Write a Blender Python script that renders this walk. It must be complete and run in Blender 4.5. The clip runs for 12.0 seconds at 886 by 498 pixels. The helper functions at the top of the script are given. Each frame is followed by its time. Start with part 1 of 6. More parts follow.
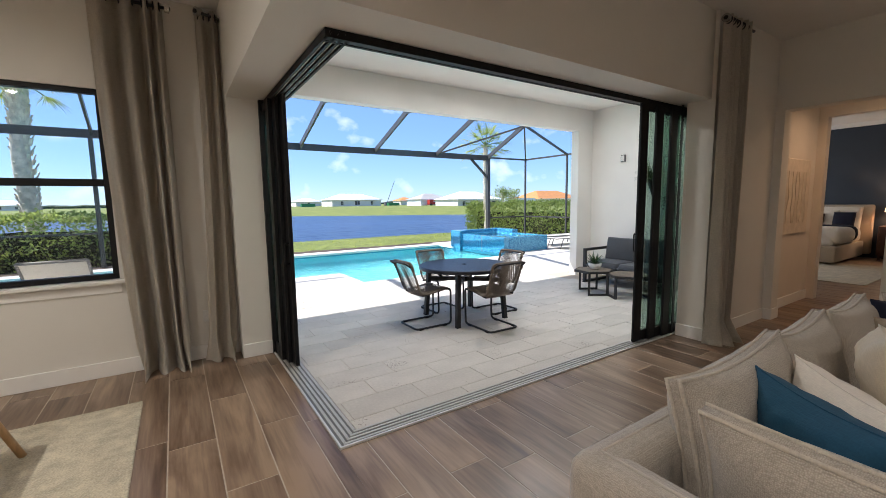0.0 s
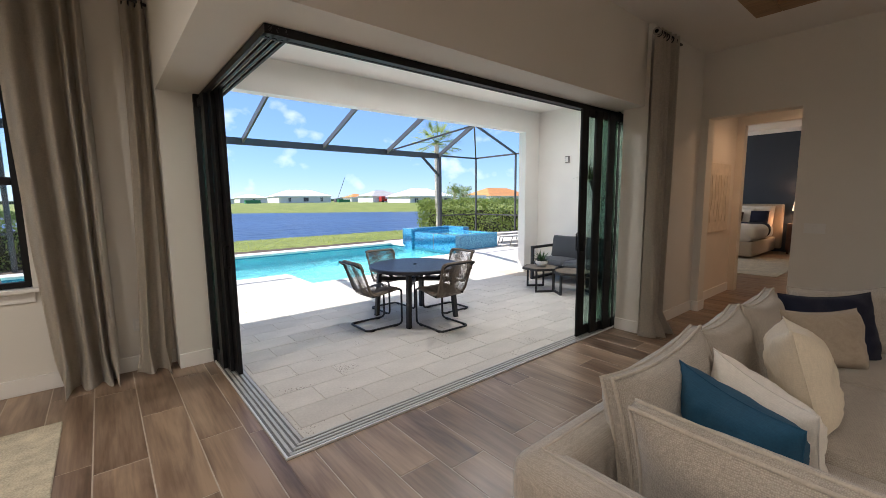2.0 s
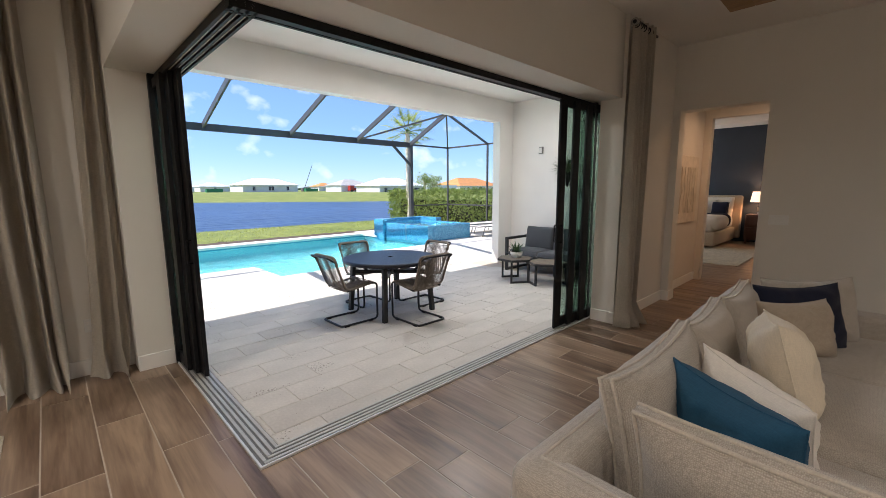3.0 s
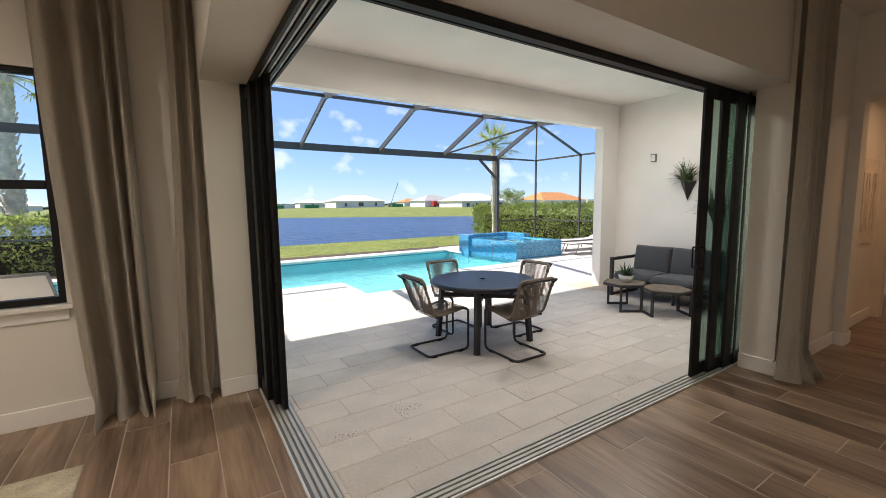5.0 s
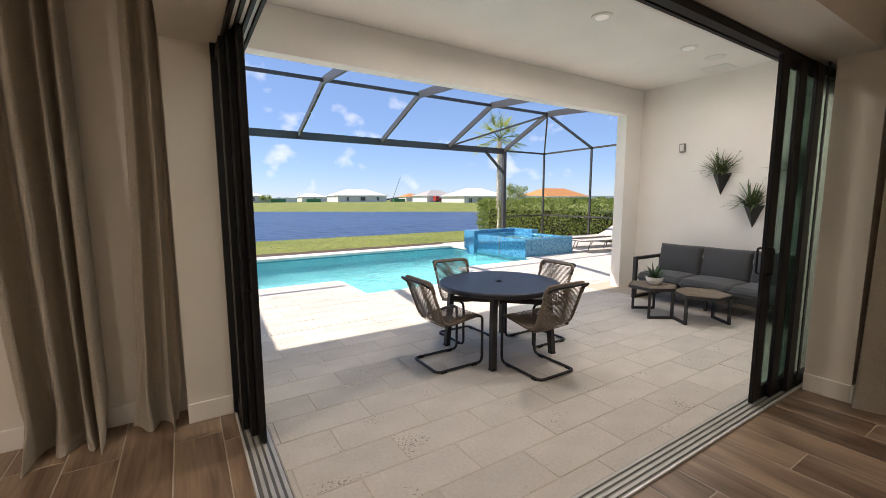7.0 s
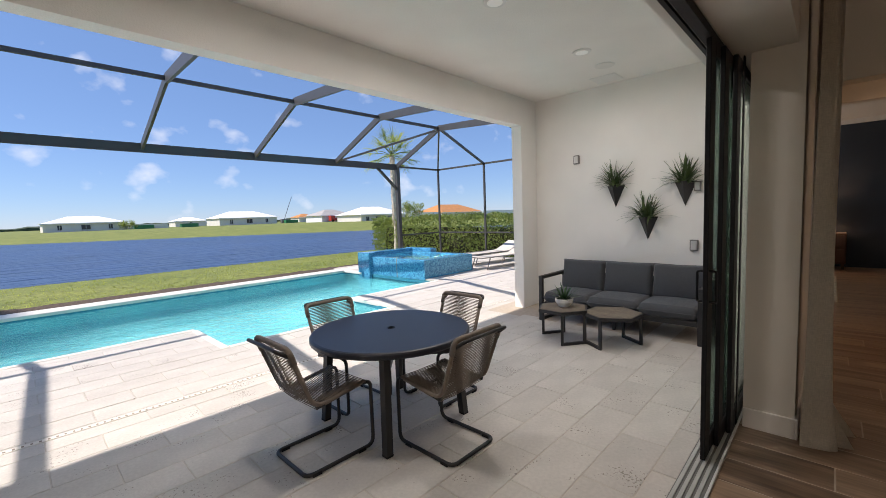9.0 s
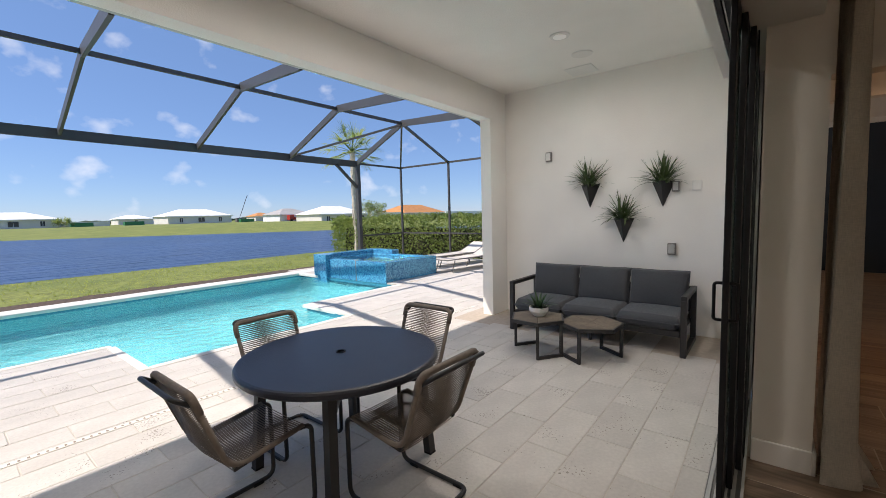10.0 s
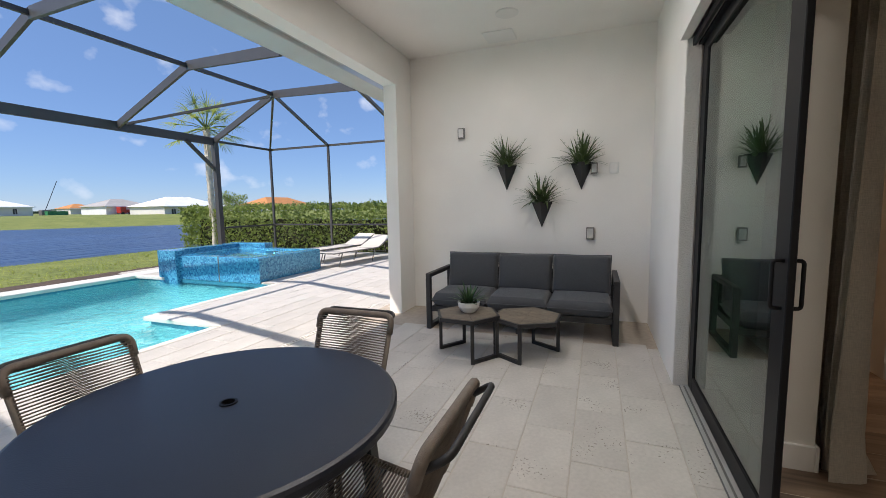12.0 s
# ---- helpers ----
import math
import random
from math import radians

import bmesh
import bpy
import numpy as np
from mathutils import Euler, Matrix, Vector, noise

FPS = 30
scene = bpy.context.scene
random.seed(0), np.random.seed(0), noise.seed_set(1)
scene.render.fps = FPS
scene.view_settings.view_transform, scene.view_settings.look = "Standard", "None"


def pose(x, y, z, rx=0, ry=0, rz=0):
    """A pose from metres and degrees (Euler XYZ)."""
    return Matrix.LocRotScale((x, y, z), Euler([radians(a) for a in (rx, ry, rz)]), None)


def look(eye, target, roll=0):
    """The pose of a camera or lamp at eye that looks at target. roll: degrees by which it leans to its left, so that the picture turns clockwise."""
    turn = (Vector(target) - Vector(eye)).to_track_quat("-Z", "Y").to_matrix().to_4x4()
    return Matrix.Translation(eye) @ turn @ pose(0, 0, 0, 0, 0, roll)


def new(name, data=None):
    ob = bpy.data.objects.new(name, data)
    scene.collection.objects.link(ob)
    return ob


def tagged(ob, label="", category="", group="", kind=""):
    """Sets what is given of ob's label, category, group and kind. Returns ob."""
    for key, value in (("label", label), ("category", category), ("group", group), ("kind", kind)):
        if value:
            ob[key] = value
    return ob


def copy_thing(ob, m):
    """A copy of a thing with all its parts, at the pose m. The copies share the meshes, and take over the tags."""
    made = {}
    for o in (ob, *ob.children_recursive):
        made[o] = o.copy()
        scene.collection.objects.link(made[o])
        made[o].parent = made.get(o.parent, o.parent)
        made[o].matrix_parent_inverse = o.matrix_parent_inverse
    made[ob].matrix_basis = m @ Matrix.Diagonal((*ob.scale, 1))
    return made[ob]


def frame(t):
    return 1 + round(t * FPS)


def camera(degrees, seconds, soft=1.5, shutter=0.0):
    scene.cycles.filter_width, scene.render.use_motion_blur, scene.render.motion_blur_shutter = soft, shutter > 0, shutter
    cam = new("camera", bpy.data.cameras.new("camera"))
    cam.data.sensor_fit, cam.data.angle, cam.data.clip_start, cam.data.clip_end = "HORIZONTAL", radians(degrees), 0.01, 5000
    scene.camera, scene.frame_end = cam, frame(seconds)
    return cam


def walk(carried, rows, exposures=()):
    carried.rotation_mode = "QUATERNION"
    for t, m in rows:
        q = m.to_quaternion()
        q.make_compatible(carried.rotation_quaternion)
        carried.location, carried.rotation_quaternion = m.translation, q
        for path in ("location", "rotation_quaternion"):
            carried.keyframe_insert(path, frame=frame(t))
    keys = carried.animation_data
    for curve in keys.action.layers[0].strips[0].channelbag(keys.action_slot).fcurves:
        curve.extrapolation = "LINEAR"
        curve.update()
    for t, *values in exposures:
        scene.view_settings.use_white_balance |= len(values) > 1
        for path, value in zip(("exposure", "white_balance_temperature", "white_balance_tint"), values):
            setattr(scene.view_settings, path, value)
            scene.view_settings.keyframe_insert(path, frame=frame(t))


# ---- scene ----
cam = camera(94.5, 12.0, 0.85)
PATH = [
    (0, (0.164, 0.116, 1.484), (1.249, 1.781, 1.26), -0.8),
    (0.5, (0.162, 0.12, 1.5), (1.232, 1.795, 1.286), -1.1),
    (1, (0.164, 0.119, 1.514), (1.259, 1.779, 1.3), -1.2),
    (1.5, (0.171, 0.107, 1.522), (1.339, 1.715, 1.301), -1.0),
    (2, (0.187, 0.098, 1.523), (1.456, 1.625, 1.281), -0.6),
    (2.5, (0.211, 0.131, 1.516), (1.567, 1.576, 1.253), -0.5),
    (2.7, (0.199, 0.174, 1.536), (1.581, 1.592, 1.25), -0.3),
    (4.5, (0.374, 0.565, 1.529), (1.545, 2.166, 1.269), -1.1),
    (5, (0.44, 0.785, 1.527), (1.511, 2.459, 1.31), -0.7),
    (5.5, (0.436, 0.999, 1.525), (1.447, 2.714, 1.336), -0.2),
    (6, (0.504, 1.083, 1.51), (1.493, 2.811, 1.316), -0.1),
    (6.5, (0.599, 1.185, 1.487), (1.614, 2.894, 1.267), -0.1),
    (8.3, (1.066, 1.729, 1.506), (2.344, 3.253, 1.294), -1.5),
    (8.5, (1.165, 1.789, 1.515), (2.491, 3.273, 1.319), -1.9),
    (9, (1.364, 1.994, 1.516), (2.807, 3.369, 1.351), -2.1),
    (9.5, (1.539, 2.191, 1.517), (3.081, 3.456, 1.363), -2.2),
    (10, (1.758, 2.366, 1.501), (3.32, 3.604, 1.333), -1.5),
    (10.5, (1.858, 2.524, 1.455), (3.372, 3.816, 1.254), -0.8),
    (11, (1.91, 2.766, 1.378), (3.433, 4.046, 1.172), -1.4),
    (11.5, (2.041, 2.997, 1.369), (3.719, 4.065, 1.166), -1.5),
    (12, (2.247, 3.171, 1.363), (4.107, 3.875, 1.154), -1.0),
]

EXPOSURES = [(0.0, 1.63, 6260, 11.5), (2.5, 1.64, 6380, 13), (5.0, 1.55, 6900, 13.5), (5.5, 1.5, 7250, 16.5), (6.5, 1.44, 7250, 17), (8.5, 1.16, 6820, 16), (10.0, 1.07, 6720, 15), (12.0, 1.05, 6600, 14)]
walk(cam, [(t, look(eye, target, roll)) for t, eye, target, roll in PATH], EXPOSURES)

# ---- world and sun ----
SUN = Vector((-0.66, 0.525, 1.0)).normalized()
world = bpy.data.worlds.new("sky")
scene.world = world
world.use_nodes = True
wn, wl = world.node_tree.nodes, world.node_tree.links
bg = wn["Background"]
sky = wn.new("ShaderNodeTexSky")
sky.sky_type = "NISHITA"
sky.sun_disc = False
sky.sun_elevation = math.asin(SUN.z)
sky.sun_rotation = math.atan2(SUN.x, SUN.y)
sky.air_density, sky.dust_density, sky.ozone_density = 0.85, 0.0, 5.0
bg.inputs[1].default_value = 0.066
tc = wn.new("ShaderNodeTexCoord")
mp = wn.new("ShaderNodeMapping")
mp.inputs["Scale"].default_value = (1.0, 1.0, 1.35)
cn = wn.new("ShaderNodeTexNoise")
cn.inputs["Scale"].default_value = 13.0
cn.inputs["Detail"].default_value = 7.0
cn.inputs["Roughness"].default_value = 0.45
cr = wn.new("ShaderNodeValToRGB")
cr.color_ramp.elements[0].position, cr.color_ramp.elements[0].color = 0.605, (0, 0, 0, 1)
cr.color_ramp.elements[1].position, cr.color_ramp.elements[1].color = 0.78, (0.62, 0.62, 0.62, 1)
mx = wn.new("ShaderNodeMixRGB")
mx.inputs[2].default_value = (7.0, 7.4, 8.0, 1)
wl.new(tc.outputs["Generated"], mp.inputs[0])
wl.new(mp.outputs[0], cn.inputs["Vector"])
wl.new(cn.outputs[0], cr.inputs[0])
wl.new(cr.outputs[0], mx.inputs[0])
tint = wn.new("ShaderNodeMixRGB")
tint.blend_type = "MULTIPLY"
tint.inputs[0].default_value = 1.0
tint.inputs[2].default_value = (0.93, 1.0, 1.14, 1)
wl.new(sky.outputs[0], tint.inputs[1])
even = wn.new("ShaderNodeMixRGB")
even.inputs[0].default_value = 0.5
even.inputs[2].default_value = (1.5, 2.7, 5.0, 1)
wl.new(tint.outputs[0], even.inputs[1])
wl.new(even.outputs[0], mx.inputs[1])
wl.new(mx.outputs[0], bg.inputs[0])

sun_data = bpy.data.lights.new("sun", "SUN")
sun_data.energy, sun_data.angle, sun_data.color = 2.65, radians(0.55), (1.0, 0.95, 0.88)
sun = new("sun", sun_data)
sun.matrix_world = look((0, 0, 30), Vector((0, 0, 30)) - SUN)


def downlight(x, y, z, watts, color, spread=150, size=0.13):
    """A round area lamp facing down under a recessed ceiling fitting."""
    d = bpy.data.lights.new("downlight", "AREA")
    d.shape, d.size, d.energy, d.color = "DISK", size, watts, color
    d.spread = radians(spread)
    ob = new("downlight", d)
    ob.matrix_world = look((x, y, z), (x, y, 0))
    return ob


LIVING_LIGHTS = [(-1.8, 2.6), (-1.8, 0.2), (0.2, -2.4), (2.4, -3.4)]
LANAI_LIGHTS = [(5.87, 4.06), (4.27, 4.07), (2.66, 4.09)]
for q, watts in zip(LIVING_LIGHTS, (14.0, 14.0, 9.5, 8.5)):
    downlight(*q, 3.28, watts, (1.0, 0.93, 0.84), 165)
# added fill light for the lanai, hung at its ceiling fittings
for q, watts in zip(LANAI_LIGHTS, (6.0, 10.0, 7.5)):
    downlight(*q, 3.24, watts, (1.0, 0.97, 0.93), 172, 0.34)
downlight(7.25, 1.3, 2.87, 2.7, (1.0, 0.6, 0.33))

# fill lamp in the added bedroom window, to brighten the bed
day = bpy.data.lights.new("bedroom_fill", "AREA")
day.shape, day.size, day.size_y, day.energy, day.color = "RECTANGLE", 3.2, 1.6, 15.0, (1.0, 0.97, 0.93)
new("bedroom_fill", day).matrix_world = look((11.9, 5.8, 1.4), (11.9, 0.0, 1.0))


# ---- materials ----
def mat(name, color, rough=0.5, metal=0.0, vary=0.0, vscale=3.0, grain=0.0, gscale=60.0, bump=0.0, bscale=80.0,
        island=0.0, stretch=(1, 1, 1), spec=0.5):
    """Principled surface with two scales of variation and fine relief."""
    m = bpy.data.materials.new(name)
    m.use_nodes = True
    n, l = m.node_tree.nodes, m.node_tree.links
    p = n["Principled BSDF"]
    p.inputs["Roughness"].default_value, p.inputs["Metallic"].default_value = rough, metal
    p.inputs["Specular IOR Level"].default_value = spec
    p.inputs["Base Color"].default_value = (*color, 1)
    t = n.new("ShaderNodeTexCoord")
    mpg = n.new("ShaderNodeMapping")
    mpg.inputs["Scale"].default_value = stretch
    l.new(t.outputs["Object"], mpg.inputs[0])
    last = None
    for amount, scale, detail in ((vary, vscale, 3.0), (grain, gscale, 2.0)):
        if not amount:
            continue
        tx = n.new("ShaderNodeTexNoise")
        tx.inputs["Scale"].default_value, tx.inputs["Detail"].default_value = scale, detail
        l.new(mpg.outputs[0], tx.inputs["Vector"])
        mr = n.new("ShaderNodeMapRange")
        mr.inputs["From Min"].default_value, mr.inputs["From Max"].default_value = 0.3, 0.7
        mr.inputs["To Min"].default_value, mr.inputs["To Max"].default_value = 1 - amount, 1 + amount
        l.new(tx.outputs[0], mr.inputs[0])
        last = times(n, l, last, mr.outputs[0])
    if island:
        oi = n.new("ShaderNodeObjectInfo")
        mr = n.new("ShaderNodeMapRange")
        mr.inputs["To Min"].default_value, mr.inputs["To Max"].default_value = 1 - island, 1 + island
        l.new(oi.outputs["Random"], mr.inputs[0])
        last = times(n, l, last, mr.outputs[0])
    if last is not None:
        mc = n.new("ShaderNodeVectorMath")
        mc.operation = "SCALE"
        mc.inputs[0].default_value = color
        l.new(last, mc.inputs["Scale"])
        l.new(mc.outputs[0], p.inputs["Base Color"])
    if bump:
        tb = n.new("ShaderNodeTexNoise")
        tb.inputs["Scale"].default_value, tb.inputs["Detail"].default_value = bscale, 3.0
        l.new(mpg.outputs[0], tb.inputs["Vector"])
        b = n.new("ShaderNodeBump")
        b.inputs["Strength"].default_value, b.inputs["Distance"].default_value = bump, 0.01
        l.new(tb.outputs[0], b.inputs["Height"])
        l.new(b.outputs[0], p.inputs["Normal"])
    return m


def times(n, l, a, b):
    if a is None:
        return b
    m = n.new("ShaderNodeMath")
    m.operation = "MULTIPLY"
    l.new(a, m.inputs[0])
    l.new(b, m.inputs[1])
    return m.outputs[0]


def glass(name, color, rough=0.0, ior=1.45):
    m = bpy.data.materials.new(name)
    m.use_nodes = True
    p = m.node_tree.nodes["Principled BSDF"]
    p.inputs["Base Color"].default_value = (*color, 1)
    p.inputs["Roughness"].default_value = rough
    p.inputs["IOR"].default_value = ior
    p.inputs["Transmission Weight"].default_value = 1.0
    return m


def glow(name, color, strength):
    m = bpy.data.materials.new(name)
    m.use_nodes = True
    p = m.node_tree.nodes["Principled BSDF"]
    p.inputs["Base Color"].default_value = (*color, 1)
    p.inputs["Emission Color"].default_value = (*color, 1)
    p.inputs["Emission Strength"].default_value = strength
    return m


def wood_floor():
    """Porcelain planks with wood print: each plank its own tone, grain along y, knots."""
    m = mat("wood_plank_tile", (0.25, 0.165, 0.11), 0.33, spec=0.6)
    n, l = m.node_tree.nodes, m.node_tree.links
    p = n["Principled BSDF"]
    oi = n.new("ShaderNodeObjectInfo")
    t = n.new("ShaderNodeTexCoord")
    add = n.new("ShaderNodeVectorMath")
    add.operation = "MULTIPLY_ADD"
    cmb = n.new("ShaderNodeCombineXYZ")
    l.new(oi.outputs["Random"], cmb.inputs[0])
    l.new(oi.outputs["Random"], cmb.inputs[1])
    l.new(oi.outputs["Random"], cmb.inputs[2])
    l.new(cmb.outputs[0], add.inputs[0])
    add.inputs[1].default_value = (37.0, 53.0, 11.0)
    l.new(t.outputs["Object"], add.inputs[2])
    mpg = n.new("ShaderNodeMapping")
    mpg.inputs["Scale"].default_value = (7.0, 0.9, 1.0)
    l.new(add.outputs[0], mpg.inputs[0])
    a = n.new("ShaderNodeTexNoise")
    a.inputs["Scale"].default_value, a.inputs["Detail"].default_value, a.inputs["Distortion"].default_value = 1.0, 5.0, 1.2
    l.new(mpg.outputs[0], a.inputs["Vector"])
    mp2 = n.new("ShaderNodeMapping")
    mp2.inputs["Scale"].default_value = (60.0, 3.0, 1.0)
    l.new(add.outputs[0], mp2.inputs[0])
    b = n.new("ShaderNodeTexNoise")
    b.inputs["Scale"].default_value, b.inputs["Detail"].default_value = 1.0, 4.0
    l.new(mp2.outputs[0], b.inputs["Vector"])
    mixf = n.new("ShaderNodeMath")
    mixf.operation = "MULTIPLY_ADD"
    l.new(b.outputs[0], mixf.inputs[0])
    mixf.inputs[1].default_value = 0.35
    l.new(a.outputs[0], mixf.inputs[2])
    off = n.new("ShaderNodeMath")
    off.operation = "MULTIPLY_ADD"
    l.new(oi.outputs["Random"], off.inputs[0])
    off.inputs[1].default_value = 0.22
    l.new(mixf.outputs[0], off.inputs[2])
    r = n.new("ShaderNodeValToRGB")
    e = r.color_ramp.elements
    e[0].position, e[0].color = 0.5, (0.085, 0.052, 0.034, 1)
    e[1].position, e[1].color = 1.0, (0.36, 0.25, 0.165, 1)
    k = e.new(0.66)
    k.color = (0.17, 0.108, 0.07, 1)
    k2 = e.new(0.82)
    k2.color = (0.25, 0.17, 0.115, 1)
    l.new(off.outputs[0], r.inputs[0])
    l.new(r.outputs[0], p.inputs["Base Color"])
    bp = n.new("ShaderNodeBump")
    bp.inputs["Strength"].default_value, bp.inputs["Distance"].default_value = 0.15, 0.004
    l.new(b.outputs[0], bp.inputs["Height"])
    l.new(bp.outputs[0], p.inputs["Normal"])
    return m


def stone_paver():
    """Pale shell-stone pavers with small dark pits."""
    m = mat("shell_stone", (0.57, 0.535, 0.49), 0.75, vary=0.06, vscale=4.0, grain=0.05, gscale=45.0, island=0.06, bump=0.25, bscale=60)
    n, l = m.node_tree.nodes, m.node_tree.links
    p = n["Principled BSDF"]
    src = p.inputs["Base Color"].links[0].from_socket
    t = n.new("ShaderNodeTexCoord")
    oi = n.new("ShaderNodeObjectInfo")
    ad = n.new("ShaderNodeVectorMath")
    ad.operation = "MULTIPLY_ADD"
    cmb = n.new("ShaderNodeCombineXYZ")
    l.new(oi.outputs["Random"], cmb.inputs[0])
    l.new(oi.outputs["Random"], cmb.inputs[1])
    l.new(cmb.outputs[0], ad.inputs[0])
    ad.inputs[1].default_value = (31.0, 17.0, 0.0)
    l.new(t.outputs["Object"], ad.inputs[2])
    v = n.new("ShaderNodeTexNoise")
    v.inputs["Scale"].default_value, v.inputs["Detail"].default_value = 62.0, 1.0
    l.new(ad.outputs[0], v.inputs["Vector"])
    w = n.new("ShaderNodeTexNoise")
    w.inputs["Scale"].default_value = 3.0
    l.new(ad.outputs[0], w.inputs["Vector"])
    mul = times(n, l, v.outputs[0], w.outputs[0])
    r = n.new("ShaderNodeValToRGB")
    r.color_ramp.elements[0].position, r.color_ramp.elements[0].color = 0.405, (0, 0, 0, 1)
    r.color_ramp.elements[1].position, r.color_ramp.elements[1].color = 0.445, (1, 1, 1, 1)
    l.new(mul, r.inputs[0])
    mix = n.new("ShaderNodeMixRGB")
    l.new(r.outputs[0], mix.inputs[0])
    l.new(src, mix.inputs[1])
    mix.inputs[2].default_value = (0.3, 0.27, 0.235, 1)
    l.new(mix.outputs[0], p.inputs["Base Color"])
    return m


def mosaic(name, a, b):
    """Small glass mosaic tiles, each its own blue, with grout lines."""
    m = mat(name, a, 0.15)
    n, l = m.node_tree.nodes, m.node_tree.links
    p = n["Principled BSDF"]
    t = n.new("ShaderNodeTexCoord")
    v = n.new("ShaderNodeTexVoronoi")
    v.distance = "CHEBYCHEV"
    v.inputs["Scale"].default_value, v.inputs["Randomness"].default_value = 34.0, 0.35
    l.new(t.outputs["Object"], v.inputs["Vector"])
    s = n.new("ShaderNodeSeparateColor")
    l.new(v.outputs["Color"], s.inputs[0])
    mix = n.new("ShaderNodeMixRGB")
    l.new(s.outputs[0], mix.inputs[0])
    mix.inputs[1].default_value, mix.inputs[2].default_value = (*a, 1), (*b, 1)
    l.new(mix.outputs[0], p.inputs["Base Color"])
    return m


def water(name, color, scale, strength, rough=0.02, stretch=(1, 1, 1)):
    m = glass(name, color, rough, 1.33)
    n, l = m.node_tree.nodes, m.node_tree.links
    p = n["Principled BSDF"]
    t = n.new("ShaderNodeTexCoord")
    g = n.new("ShaderNodeMapping")
    g.inputs["Scale"].default_value = stretch
    l.new(t.outputs["Object"], g.inputs[0])
    tx = n.new("ShaderNodeTexNoise")
    tx.inputs["Scale"].default_value, tx.inputs["Detail"].default_value = scale, 3.0
    l.new(g.outputs[0], tx.inputs["Vector"])
    b = n.new("ShaderNodeBump")
    b.inputs["Strength"].default_value, b.inputs["Distance"].default_value = strength, 0.05
    l.new(tx.outputs[0], b.inputs["Height"])
    l.new(b.outputs[0], p.inputs["Normal"])
    return m


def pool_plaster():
    """Aqua pool finish; its mottling paints the water's caustic light into the colour."""
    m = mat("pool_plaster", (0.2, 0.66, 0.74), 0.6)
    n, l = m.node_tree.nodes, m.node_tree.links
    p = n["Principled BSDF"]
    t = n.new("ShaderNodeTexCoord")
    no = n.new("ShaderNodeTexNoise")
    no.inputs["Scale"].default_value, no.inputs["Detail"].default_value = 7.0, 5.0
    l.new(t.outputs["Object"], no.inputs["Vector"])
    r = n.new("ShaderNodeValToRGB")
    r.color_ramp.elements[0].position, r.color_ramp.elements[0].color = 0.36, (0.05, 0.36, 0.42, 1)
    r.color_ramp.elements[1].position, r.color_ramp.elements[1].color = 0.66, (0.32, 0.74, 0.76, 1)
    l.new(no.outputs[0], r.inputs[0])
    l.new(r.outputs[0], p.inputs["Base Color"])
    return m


def grass_mat():
    m = mat("lawn", (0.12, 0.17, 0.03), 0.9)
    n, l = m.node_tree.nodes, m.node_tree.links
    p = n["Principled BSDF"]
    t = n.new("ShaderNodeTexCoord")
    a = n.new("ShaderNodeTexNoise")
    a.inputs["Scale"].default_value, a.inputs["Detail"].default_value = 0.35, 8.0
    l.new(t.outputs["Object"], a.inputs["Vector"])
    r = n.new("ShaderNodeValToRGB")
    r.color_ramp.elements[0].position, r.color_ramp.elements[0].color = 0.3, (0.15, 0.19, 0.03, 1)
    r.color_ramp.elements[1].position, r.color_ramp.elements[1].color = 0.72, (0.25, 0.275, 0.06, 1)
    l.new(a.outputs[0], r.inputs[0])
    c = n.new("ShaderNodeTexNoise")
    c.inputs["Scale"].default_value, c.inputs["Detail"].default_value, c.inputs["Roughness"].default_value = 5.0, 6.0, 0.7
    l.new(t.outputs["Object"], c.inputs["Vector"])
    mr = n.new("ShaderNodeMapRange")
    mr.inputs["From Min"].default_value, mr.inputs["From Max"].default_value = 0.32, 0.68
    mr.inputs["To Min"].default_value, mr.inputs["To Max"].default_value = 0.5, 1.3
    l.new(c.outputs[0], mr.inputs[0])
    sc_ = n.new("ShaderNodeVectorMath")
    sc_.operation = "SCALE"
    l.new(r.outputs[0], sc_.inputs[0])
    l.new(mr.outputs[0], sc_.inputs["Scale"])
    l.new(sc_.outputs[0], p.inputs["Base Color"])
    bp = n.new("ShaderNodeBump")
    bp.inputs["Strength"].default_value, bp.inputs["Distance"].default_value = 0.8, 0.06
    l.new(c.outputs[0], bp.inputs["Height"])
    l.new(bp.outputs[0], p.inputs["Normal"])
    return m


def leafy(name, color, through_color, share=0.45, vary=0.4, vscale=5.0):
    """Leaf surface that lets part of the sun through."""
    m = mat(name, color, 0.5, vary=vary, vscale=vscale, grain=0.25, gscale=30.0)
    n, l = m.node_tree.nodes, m.node_tree.links
    t = n.new("ShaderNodeBsdfTranslucent")
    t.inputs[0].default_value = (*through_color, 1)
    mix = n.new("ShaderNodeMixShader")
    mix.inputs[0].default_value = share
    l.new(n["Principled BSDF"].outputs[0], mix.inputs[1])
    l.new(t.outputs[0], mix.inputs[2])
    l.new(mix.outputs[0], n["Material Output"].inputs[0])
    return m


